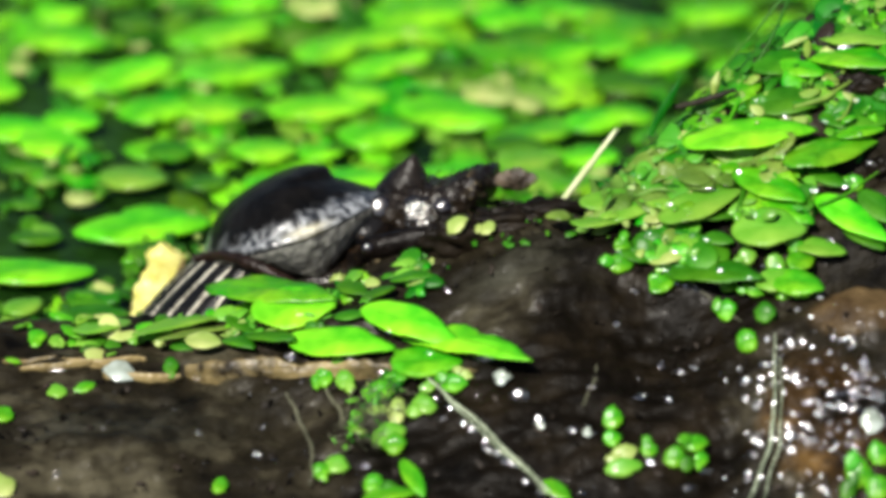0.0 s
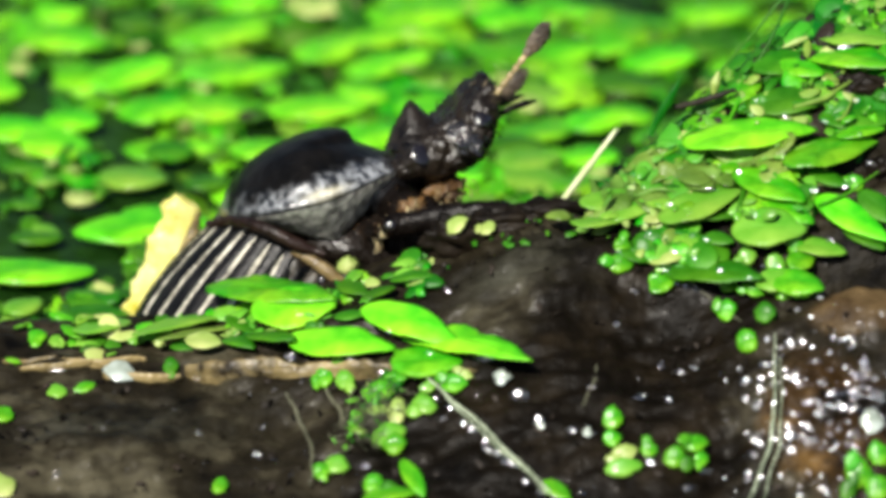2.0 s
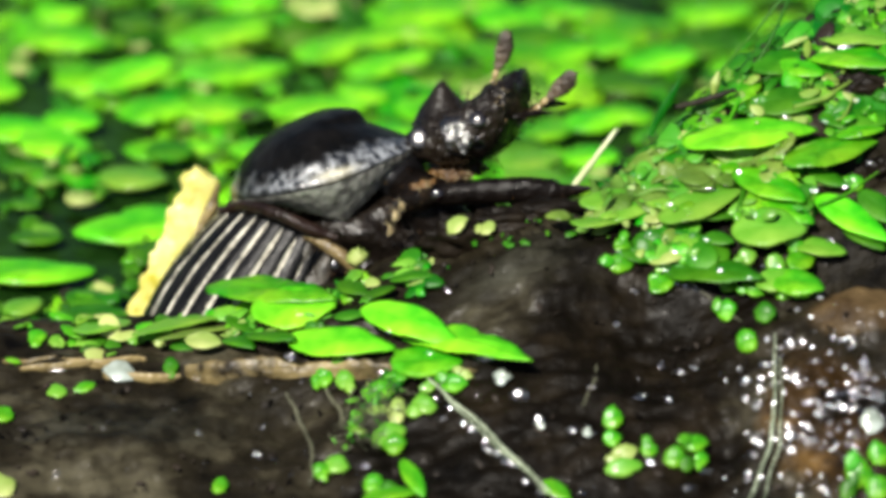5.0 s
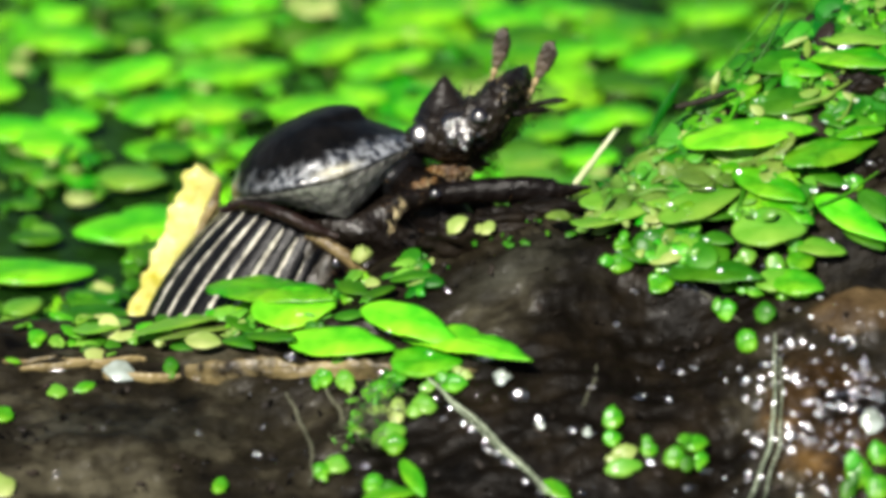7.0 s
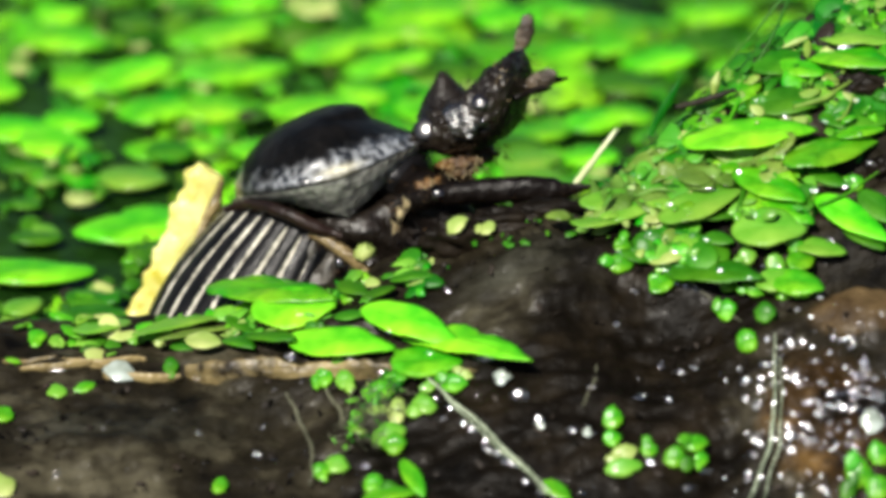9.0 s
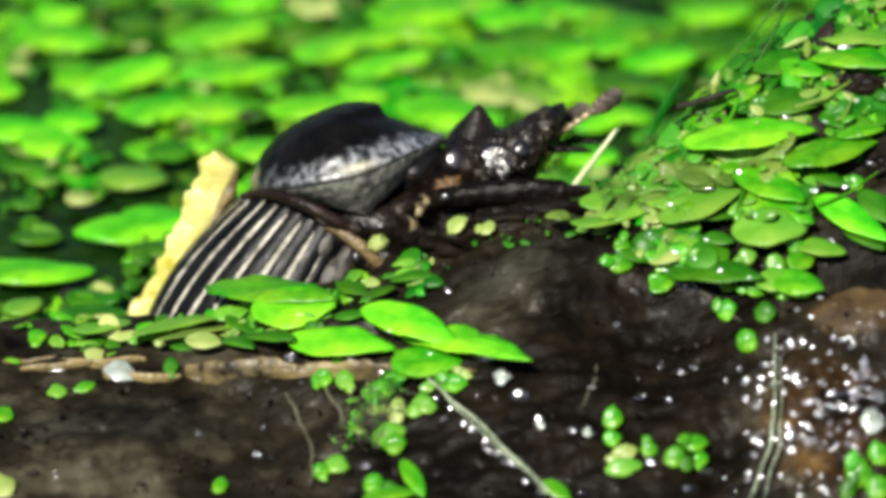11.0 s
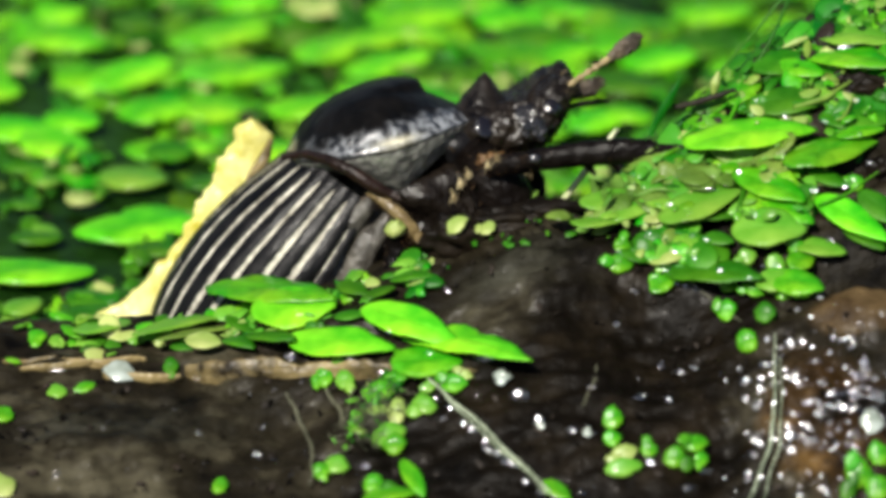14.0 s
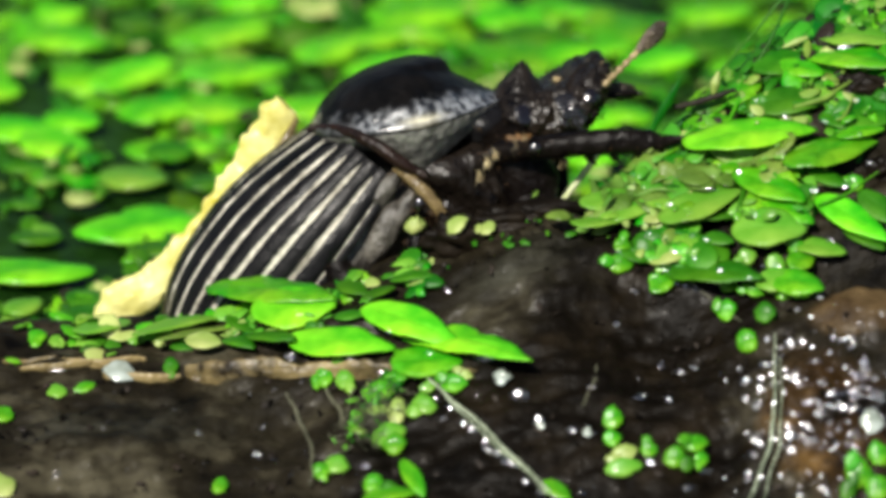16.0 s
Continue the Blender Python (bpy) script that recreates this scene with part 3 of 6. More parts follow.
def build_mat():
    """The closed carpet of small fronds between and under the large ones."""
    rng = random.Random(7)
    sorts = {0: [[], []], 1: [[], []], 2: [[], []]}
    for _ in range(3600):
        x, y = rng.uniform(-46, 46), rng.uniform(4, 92)
        if noise.noise(Vector((x * 0.16, y * 0.09, 1.0))) < -0.16 - (0.10 if x > -6 or y > 24 else -0.20):
            continue
        if bank(x, y) > WATER - 0.3 or open_water(x, y):
            continue
        length = rng.uniform(0.9, 3.6)
        v, f = frond_shape(length, length * rng.uniform(0.5, 0.7), 0.06, 0.18, 10, 0.1, 0.0, rng.uniform(0, 9))
        m = mm_pose(x, y, WATER + rng.uniform(0.02, 0.30), rng.uniform(-7, 7), rng.uniform(-7, 7), rng.uniform(0, 360))
        t = m.translation / MM
        r = m.to_3x3()
        verts, faces = sorts[rng.choice((0, 0, 0, 1, 1, 2))]
        k = len(verts)
        verts += [tuple(r @ Vector(p) + t) for p in v]
        faces += [tuple(i + k for i in q) for q in f]
    for _ in range(5200):
        x, y = rng.uniform(-150, 150), rng.uniform(-150, 190)
        if (abs(x) < 46 and -30 < y < 92) or noise.noise(Vector((x * 0.06, y * 0.06, 1.0))) < -0.2:
            continue
        a, b, turn, z = rng.uniform(1.2, 2.6), rng.uniform(0.9, 1.5), rng.uniform(0, 6.28), WATER + rng.uniform(0.1, 0.4)
        verts, faces = sorts[rng.choice((0, 0, 0, 1, 1, 2))]
        k = len(verts)
        for r, dz in ((0.6, 0.12), (1.0, 0.0), (0.8, -0.15)):
            for j in range(8):
                c, d = a * r * math.cos(0.785 * j), b * r * math.sin(0.785 * j)
                verts.append((x + c * math.cos(turn) - d * math.sin(turn), y + c * math.sin(turn) + d * math.cos(turn), z + dz))
        faces += [tuple(reversed([i + k for i in q])) for q in grid_faces(3, 8, True)] + [tuple(range(k, k + 8))]
    verts, faces, picks = [], [], []
    for s, (v, f) in sorts.items():
        k = len(verts)
        verts += v
        faces += [tuple(i + k for i in q) for q in f]
        picks += [s] * len(f)
    ob = new("duckweed_carpet", mesh_of("duckweed_carpet", verts, faces, [GREEN, DEEP, PALE], picks=picks))
    tagged(ob, "dense carpet of small green duckweed on dark water", "duckweed", kind="stuff")


build_water()
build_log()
build_mat()
build_litter("scraps of green and bleached duckweed packed on the log", 21, 2600, high_end, (0.5, 0.7, 0.8, 1.2, 1.6, 2.2), (0, 0, 0, 0, 1, 1, 1, 1, 1, 1, 1, 2, 2, 2, 2, 3))
build_litter("small green scraps along the log's low edge", 22, 700, low_edge, (0.35, 0.5, 0.7, 0.9, 1.4), (0, 0, 1, 1, 2, 2, 2, 3))
build_litter("small green scraps clinging to rootlets on the log", 23, 70, rooted_clump, (0.35, 0.5, 0.7), (0, 0, 1, 1, 2, 3))
build_litter("crumbs of rotten bark and grit on the wet log", 24, 900, front_face, (0.12, 0.16, 0.22, 0.3, 0.5), (0, 0, 0, 1, 1, 3), "bark_crumbs", "bark", [TWIG, MUD, TAN, BEAD], 0.16)
build_litter("pale limp film of decaying duckweed on the log", 25, 150, dead_film, (0.7, 1.0, 1.5, 2.2), (0, 0, 1, 1, 1, 2, 3, 3), "duckweed_film", "duckweed", [PALE, LIMP, CREAM, LIMP], 0.9)
build_litter("crumbs of moss along the log's crest", 26, 90, mossy_crest, (0.15, 0.2, 0.3, 0.4), (1, 1, 1, 3, 3, 3), "moss_crumbs", "moss", [MEADOW, DEEP, PALE, TWIG], 0.25)
build_litter("dark brown and deep green bits of rotting weed", 31, 260, rotting_top, (0.3, 0.5, 0.8, 1.2), (0, 0, 1, 1, 2, 3), "rotten_bits", "duckweed", [TWIG, DEEP, CLOD, LIMP], 0.8)
build_glints(27, 380)
build_litter("tiny torn bits of duckweed scattered over larger fronds", 30, 420, high_end, (0.25, 0.35, 0.5, 0.8), (0, 0, 1, 2, 2, 2, 3), "duckweed_bits", "duckweed", None, 1.25)
build_scum(28, 2600)


def build_fuzz(seed, number):
    """Fine threads of alga tangled round the rooted clump."""
    rng = random.Random(seed)
    bits = []
    for i in range(number):
        t = rng.random()
        x, y = -2.6 - 1.2 * t + rng.gauss(0, 0.6), -8.6 - 1.6 * t + rng.gauss(0, 0.6)
        p = Vector((x, y, float(bank(x, y)) + rng.uniform(0.0, 0.6)))
        way = Vector((rng.gauss(0, 1), rng.gauss(0, 0.6), rng.gauss(0, 0.6))).normalized() * rng.uniform(0.3, 0.8)
        sag = Vector((rng.gauss(0, 0.2), 0, rng.gauss(0, 0.2)))
        bits.append(tube([p, p + way * 0.5 + sag, p + way], [0.022, 0.03, 0.012], 4))
    ob = new("alga_fuzz", mesh_of("alga_fuzz", *joined(*bits), [ALGA]))
    tagged(ob, "brownish fuzz of alga threads among watermeal grains", "alga", kind="stuff")


build_fuzz(29, 260)


# ---- fronds that float behind the log ----
floating_frond(-18.23, 38.70, -30, 5.18, 2.96, GREEN)
floating_frond(-18.32, 41.42, 0, 2.59, 2.07, LIME)
floating_frond(-16.66, 33.96, -24, 3.69, 2.95, GREEN)
floating_frond(-14.77, 34.45, 30, 5.10, 2.48, LIME)
floating_frond(-13.53, 30.07, 24, 3.67, 2.93, GREEN)
floating_frond(-10.77, 30.58, -6, 3.89, 3.11, LIME)
floating_frond(-10.58, 39.16, 29, 5.75, 2.96, GREEN)
floating_frond(-10.10, 38.76, 4, 4.12, 2.25, LIME)
floating_frond(-9.91, 34.81, 16, 5.93, 3.25, GREEN)
floating_frond(-10.67, 34.78, -45, 3.19, 2.55, LIME)
floating_frond(-20.00, 28.37, -5, 3.74, 2.66, GREEN)
floating_frond(-18.08, 26.39, -28, 3.79, 3.03, LIME)
floating_frond(-17.36, 28.85, -22, 2.88, 2.30, GREEN)
floating_frond(-21.21, 32.88, -21, 2.88, 2.30, LIME)
floating_frond(-20.01, 35.07, -13, 1.18, 0.94, CREAM)
floating_frond(-5.90, 30.23, -5, 5.18, 2.60, LIME)
floating_frond(-3.09, 27.57, 16, 3.93, 3.14, GREEN)
floating_frond(-5.83, 42.50, 4, 3.58, 2.72, CREAM)
floating_frond(-1.11, 41.76, -4, 5.36, 4.29, GREEN)
floating_frond(-1.05, 39.02, -15, 3.19, 2.25, LIME)
floating_frond(-5.47, 37.07, 41, 3.84, 2.72, LIME)
floating_frond(-2.51, 35.79, 26, 4.64, 2.37, LIME)
floating_frond(-3.73, 32.17, -10, 2.59, 2.07, LIME)
floating_frond(-3.09, 38.43, 14, 2.93, 1.89, LIME)
floating_frond(0.41, 29.94, -28, 5.97, 2.96, GREEN)
floating_frond(4.12, 36.12, -17, 6.41, 2.69, MEADOW)
floating_frond(5.89, 36.64, 22, 2.93, 2.34, GREEN)
floating_frond(2.25, 32.30, -51, 3.21, 2.56, CREAM)
floating_frond(4.05, 30.84, -56, 1.79, 1.43, CREAM)
floating_frond(4.38, 27.82, 4, 3.58, 2.37, MEADOW)
floating_frond(7.18, 29.23, 31, 3.58, 2.60, GREEN)
floating_frond(-8.35, 25.47, 12, 3.26, 2.61, LIME)
floating_frond(-5.63, 25.66, 7, 2.31, 1.85, GREEN)
floating_frond(3.94, 24.52, 10, 3.11, 2.49, PALE)
floating_frond(3.17, 40.55, 2, 3.57, 2.85, GREEN)
floating_frond(5.43, 41.62, -16, 3.50, 2.72, GREEN)
floating_frond(4.27, 38.96, 7, 3.53, 2.13, DEEP)
floating_frond(9.23, 39.72, 15, 4.57, 3.19, MEADOW)
floating_frond(10.25, 36.12, 8, 3.86, 2.72, GREEN)
floating_frond(8.82, 32.98, -12, 3.95, 2.60, DEEP)
floating_frond(7.10, 41.76, -9, 2.75, 2.20, MEADOW)
floating_frond(12.91, 41.62, -10, 4.18, 3.08, GREEN)
floating_frond(8.78, 29.55, -29, 2.47, 1.98, GREEN)
floating_frond(6.43, 21.88, -5, 3.00, 2.40, MEADOW)
floating_frond(6.92, 24.87, -21, 2.77, 2.21, GREEN)
floating_frond(4.34, 22.60, -31, 3.46, 2.60, PALE)
floating_frond(12.31, 37.70, -23, 2.85, 2.13, DEEP)
floating_frond(-13.81, 17.04, 4, 6.53, 2.74, GREEN)
floating_frond(-12.84, 18.45, -2, 3.90, 2.13, GREEN)
floating_frond(-18.79, 12.34, -6, 6.10, 2.72, GREEN)
floating_frond(-14.26, 22.38, -23, 3.34, 2.68, PALE)
floating_frond(-10.89, 22.19, 24, 2.22, 1.78, DEEP)
floating_frond(-18.33, 22.16, -3, 1.36, 1.09, PALE)
floating_frond(-19.21, 19.48, -16, 1.60, 1.28, DEEP)
floating_frond(-18.22, 16.88, -29, 1.45, 1.16, PALE)
floating_frond(-18.97, 8.55, 30, 1.99, 1.54, PALE)
floating_frond(-15.93, 7.47, 12, 3.71, 2.97, DEEP)
floating_frond(-15.92, 9.32, -15, 2.41, 1.93, DEEP)
floating_frond(-12.69, 25.40, -6, 2.40, 1.92, DEEP)
floating_frond(-11.27, 26.23, -23, 1.68, 1.30, LIME)
floating_frond(-14.66, 40.35, -6, 2.52, 2.02, DEEP)
floating_frond(-12.36, 41.29, -40, 2.14, 1.71, DEEP)
floating_frond(-8.08, 22.13, 12, 2.50, 2.00, GREEN)
floating_frond(-4.16, 22.32, 14, 3.65, 2.72, GREEN)
floating_frond(0.42, 23.13, -22, 3.52, 2.72, GREEN)
floating_frond(-1.92, 19.07, 11, 3.31, 2.60, DEEP)
floating_frond(-7.62, 16.76, 14, 3.88, 2.72, DEEP)
floating_frond(0.43, 35.07, -14, 2.29, 1.83, DEEP)
floating_frond(7.95, 37.44, 14, 2.31, 1.85, GREEN)
floating_frond(-15.70, 43.27, 12, 3.15, 2.13, DEEP)
floating_frond(-9.33, 43.17, -14, 3.50, 2.37, GREEN)
floating_frond(13.72, 43.51, -5, 5.08, 2.72, DEEP)
floating_frond(1.25, 43.30, -8, 3.99, 2.37, GREEN)
floating_frond(9.92, 27.25, 17, 2.30, 1.84, MEADOW)
floating_frond(-18.60, 15.87, 9, 2.44, 1.54, DEEP)
floating_frond(-19.39, 24.08, -15, 2.56, 1.77, DEEP)
floating_frond(-12.88, 14.77, -15, 2.51, 1.77, DEEP)
floating_frond(3.32, 26.20, 10, 2.78, 2.13, DEEP)
floating_frond(-16.73, 20.47, -38, 1.58, 1.27, CREAM)


# ---- fronds stranded on the log ----
stranded_frond(-7.58, -0.31, 3.16, 3, -9, -31, 6.92, 2.60, MEADOW)
stranded_frond(-6.56, -1.90, 3.05, 19, -6, -6, 3.85, 2.71, LIME)
stranded_frond(-4.45, -4.97, 2.83, 14, -5, -19, 5.12, 2.10, LIME)
stranded_frond(-0.74, -6.96, 2.79, 19, -4, -11, 3.24, 2.00, MEADOW)
stranded_frond(-1.41, -5.07, 3.84, 18, 3, -37, 5.49, 1.95, LIME)
stranded_frond(0.80, -6.20, 3.52, 6, -8, -41, 8.30, 2.30, LIME)
stranded_frond(-15.12, -0.13, 1.27, -8, 6, 40, 3.27, 1.68, PALE)
stranded_frond(-11.49, -0.54, 1.69, -10, 2, 27, 5.29, 1.50, PALE)
stranded_frond(-10.54, -1.24, 1.57, -16, 1, 22, 4.95, 1.15, LIMP)
stranded_frond(-8.98, -1.50, 2.00, 8, -0, -54, 2.19, 0.67, DEEP)
stranded_frond(-10.57, -2.96, 1.92, 16, -1, -22, 1.74, 1.18, CREAM)
stranded_frond(-11.51, -2.79, 1.51, 6, -3, -23, 1.23, 0.62, DEEP)
stranded_frond(-9.01, -3.34, 2.08, 4, -8, -49, 2.14, 1.04, DEEP)
stranded_frond(-7.57, -3.50, 2.40, -1, -15, -49, 3.24, 1.62, DEEP)
stranded_frond(-3.97, -1.20, 3.66, 12, -3, -48, 1.90, 1.01, DEEP)
stranded_frond(-1.40, -1.77, 4.53, -1, -15, -20, 2.09, 1.04, DEEP)
stranded_frond(-2.84, -2.58, 4.10, -6, -7, 33, 1.79, 0.88, DEEP)
stranded_frond(-4.08, -3.52, 3.43, 7, -8, -8, 1.52, 0.74, DEEP)
stranded_frond(13.55, 2.25, 9.61, 6, -6, 2, 5.94, 2.80, LIME)
stranded_frond(17.12, 1.01, 9.32, 3, -5, 21, 4.63, 2.32, MEADOW)
stranded_frond(15.32, 4.22, 10.34, 19, -5, -1, 3.67, 1.86, DEEP)
stranded_frond(18.40, 3.00, 10.08, 16, -1, -6, 3.56, 1.77, DEEP)
stranded_frond(18.10, 6.19, 11.63, 3, -3, -37, 5.26, 2.59, MEADOW)
stranded_frond(18.41, 7.40, 12.07, 3, -3, -21, 4.00, 1.99, PALE)
stranded_frond(14.42, -0.45, 8.32, 15, 6, -37, 4.00, 1.83, MEADOW)
stranded_frond(15.13, -1.55, 7.67, 16, 9, -40, 3.05, 1.24, MEADOW)
stranded_frond(14.31, -2.56, 7.22, 25, -4, -6, 3.34, 2.19, PALE)
stranded_frond(18.03, -2.26, 7.55, 22, 14, -37, 4.40, 1.49, GREEN)
stranded_frond(19.29, -1.86, 7.82, 21, 17, -43, 2.77, 1.28, DEEP)
stranded_frond(11.86, -3.79, 5.73, 3, -8, -30, 5.14, 2.51, DEEP)
stranded_frond(15.53, -5.15, 5.77, 18, 2, -25, 2.51, 1.63, MEADOW)
stranded_frond(15.72, -3.61, 6.13, 19, -8, 31, 1.33, 1.20, MEADOW)
stranded_frond(14.70, -4.70, 5.74, 20, -6, 6, 2.13, 1.41, PALE)
stranded_frond(7.27, 0.51, 7.19, 17, -5, 12, 2.57, 1.33, PALE)
stranded_frond(8.26, 0.02, 6.99, 7, -6, 25, 3.07, 1.54, PALE)
stranded_frond(10.25, -0.05, 7.39, 4, -4, -43, 4.40, 2.14, PALE)
stranded_frond(11.45, 0.59, 7.89, 12, -5, -3, 3.38, 1.67, DEEP)
stranded_frond(11.36, -0.90, 7.65, 6, -10, 21, 4.10, 2.06, PALE)
stranded_frond(11.42, -0.91, 7.16, 6, -3, -20, 3.03, 1.50, DEEP)
stranded_frond(9.34, 2.87, 8.20, 16, -14, 10, 2.55, 1.49, DEEP)
floating_frond(10.07, 28.35, 28, 2.37, 1.21, DEEP)
stranded_frond(12.03, 5.10, 9.86, 9, -17, 28, 2.25, 1.15, DEEP)
stranded_frond(13.41, 5.32, 10.31, 2, -12, 46, 2.09, 1.41, MEADOW)
stranded_frond(15.12, 6.42, 11.19, 17, -8, 8, 2.83, 1.62, DEEP)
stranded_frond(15.98, 5.78, 11.18, 15, 3, -29, 2.27, 1.19, MEADOW)
stranded_frond(15.07, 9.17, 11.21, 11, -15, -0, 2.09, 1.06, DEEP)
floating_frond(14.41, 38.11, 28, 2.00, 1.01, DEEP)
stranded_frond(6.88, -0.99, 6.77, -9, 2, 9, 2.53, 1.26, PALE)
stranded_frond(10.82, -2.11, 6.42, 22, 11, -37, 1.81, 1.13, PALE)
stranded_frond(12.15, -2.30, 6.57, 24, 2, -20, 1.44, 0.75, DEEP)
stranded_frond(9.62, -0.90, 6.96, 5, -5, 11, 1.53, 0.77, CREAM)
stranded_frond(16.54, -3.03, 6.49, 11, 3, -16, 2.56, 1.26, PALE)
stranded_frond(16.98, 0.01, 8.46, 15, 7, -35, 2.11, 0.91, DEEP)
stranded_frond(18.50, -2.77, 6.87, 20, 12, -35, 2.37, 0.88, DEEP)
stranded_frond(14.65, 2.03, 9.08, 15, -10, 17, 1.61, 0.96, PALE)
stranded_frond(11.91, 2.19, 8.52, 9, -9, 17, 1.60, 0.76, DEEP)
stranded_frond(12.77, 1.17, 8.41, 18, -1, -15, 1.29, 0.75, MEADOW)
stranded_frond(18.96, 8.77, 12.49, 16, 1, -19, 1.84, 1.15, DEEP)
floating_frond(18.42, 41.99, 8, 1.97, 0.99, DEEP)
stranded_frond(18.49, 2.00, 9.82, 1, -4, 15, 2.30, 1.12, MEADOW)
stranded_frond(9.65, -3.68, 5.03, 26, -18, 27, 1.33, 0.90, MEADOW)
stranded_frond(10.93, 1.68, 8.08, 14, -5, -7, 2.07, 1.04, CREAM)
stranded_frond(11.88, 4.16, 9.36, 20, -5, -7, 2.15, 1.09, MEADOW)
stranded_frond(9.28, 1.64, 7.68, 14, -7, -0, 1.76, 0.88, PALE)
stranded_frond(4.92, -14.18, 0.11, 20, 16, -39, 1.63, 0.85, MEADOW)
stranded_frond(-1.30, -13.08, 0.15, 13, 17, -67, 2.55, 0.84, MEADOW)
stranded_frond(-2.30, -13.79, -0.27, 5, -6, 3, 2.47, 1.18, MEADOW)


# ---- watermeal grains on the wet bark ----
grain(-18.00, -0.46, 0.85, 0.75, MEADOW)
grain(-17.13, -0.88, 0.65, 0.60, PALE)
grain(-16.42, -1.12, 0.45, 0.35, MEADOW)
grain(-15.49, -1.36, 1.25, 0.45, DEEP)
grain(-14.62, -1.27, 0.75, 0.40, DEEP)
grain(-16.96, -5.09, 0.85, 0.65, PALE)
grain(-15.77, -4.79, 1.00, 0.45, MEADOW)
grain(-19.23, -6.97, 0.90, 0.75, MEADOW)
grain(-11.99, -3.56, 0.65, 0.75, DEEP)
grain(-19.14, -12.08, 1.10, 1.25, CREAM)
grain(-9.68, -12.14, 0.65, 0.85, MEADOW)
grain(-5.18, -5.99, 0.75, 1.05, MEADOW)
grain(-4.26, -6.46, 0.80, 0.85, PALE)
grain(-4.57, -5.44, 0.60, 0.65, PALE)
grain(-2.77, -7.63, 1.50, 0.90, MEADOW)
grain(-2.08, -7.12, 0.90, 0.65, MEADOW)
grain(-3.06, -8.54, 1.00, 0.85, MEADOW)
grain(-3.75, -9.17, 0.90, 0.65, MEADOW)
grain(-1.97, -8.99, 0.85, 1.15, CREAM)
grain(-0.79, -8.89, 1.15, 0.90, PALE)
grain(-2.31, -10.19, 1.50, 1.00, PALE)
grain(-2.07, -10.77, 1.00, 0.90, MEADOW)
grain(0.52, -8.04, 1.15, 0.80, MEADOW)
grain(-5.26, -11.74, 0.75, 0.70, MEADOW)
grain(-4.62, -11.49, 1.05, 0.85, PALE)
grain(-2.99, -12.84, 0.85, 0.85, MEADOW)
grain(-2.30, -13.19, 0.75, 0.75, DEEP)
grain(2.62, -8.12, 0.70, 0.50, WHITE)
grain(-3.10, -0.68, 0.80, 0.75, CREAM)
grain(1.15, 0.0, 0.95, 0.75, CREAM, 1.15)
grain(2.15, -0.2, 0.75, 0.75, CREAM, 0.4)
grain(7.38, -10.49, 0.85, 1.00, MEADOW)
grain(7.37, -11.50, 0.70, 0.75, MEADOW)
grain(8.93, -12.05, 0.75, 0.65, MEADOW)
grain(7.87, -12.18, 1.20, 0.70, CREAM)
grain(7.79, -12.87, 1.60, 0.75, PALE)
grain(10.08, -12.50, 1.00, 0.90, MEADOW)
grain(10.90, -11.67, 1.10, 0.70, MEADOW)
grain(11.19, -12.27, 0.60, 0.65, MEADOW)
grain(10.57, -12.71, 0.65, 0.65, DEEP)
grain(13.37, -6.98, 0.90, 1.00, MEADOW)
grain(12.49, -5.10, 0.85, 0.90, MEADOW)
grain(14.15, -5.89, 0.95, 0.85, DEEP)
grain(9.74, -1.08, 1.00, 1.10, CREAM)
grain(7.87, -1.80, 0.75, 0.75, MEADOW)
grain(7.73, -2.72, 1.10, 0.75, MEADOW)
grain(8.61, -2.19, 1.00, 0.75, DEEP)
grain(10.10, -2.31, 0.80, 0.90, MEADOW)
grain(11.10, -2.08, 0.80, 0.70, DEEP)
grain(13.37, -2.96, 0.85, 0.70, PALE)
grain(14.60, -3.30, 0.85, 0.75, PALE)
grain(14.58, -4.11, 1.10, 1.00, PALE)
grain(15.55, -2.78, 0.70, 0.90, MEADOW)
grain(13.59, -4.48, 1.00, 0.50, MEADOW)
grain(12.55, -4.07, 0.75, 0.50, MEADOW)
grain(18.60, -11.55, 0.95, 1.15, WHITE, -0.05)
grain(18.01, -13.75, 1.15, 1.25, MEADOW)
grain(18.89, -12.91, 0.90, 1.50, MEADOW)
grain(18.86, -14.23, 1.10, 1.10, MEADOW)
grain(17.51, -14.32, 0.70, 1.00, DEEP)
grain(18.23, 0.08, 0.75, 0.70, MEADOW)
grain(16.92, 0.41, 1.05, 0.80, CREAM)
grain(17.44, 5.59, 1.00, 0.75, PALE)
grain(18.25, 5.62, 0.75, 0.65, MEADOW)
grain(16.48, 5.38, 0.75, 1.00, MEADOW)
grain(15.55, 8.19, 1.00, 0.40, CREAM)
# white piece that stands in for a small glint on the wet bark
grain(4.25, -10.82, 0.33, 0.50, WHITE)
grain(6.29, -11.24, 0.40, 0.30, WHITE)
grain(-4.10, -1.03, 0.85, 0.75, MEADOW)
grain(-3.34, -3.15, 0.65, 0.55, DEEP)
grain(-5.70, -3.35, 0.75, 0.50, DEEP)
grain(0.89, -7.71, 0.80, 0.50, CREAM)
grain(-0.59, -7.92, 0.75, 0.55, PALE)
grain(9.34, -3.27, 0.65, 0.60, MEADOW)
grain(15.02, -4.64, 1.00, 1.00, MEADOW)
grain(15.75, -5.10, 1.00, 0.75, MEADOW)
grain(-14.18, -3.78, 1.50, 0.85, WHITE)
grain(3.01, -1.61, 0.40, 0.23, DEEP)
grain(-1.10, 0.75, 0.60, 0.23, DEEP)
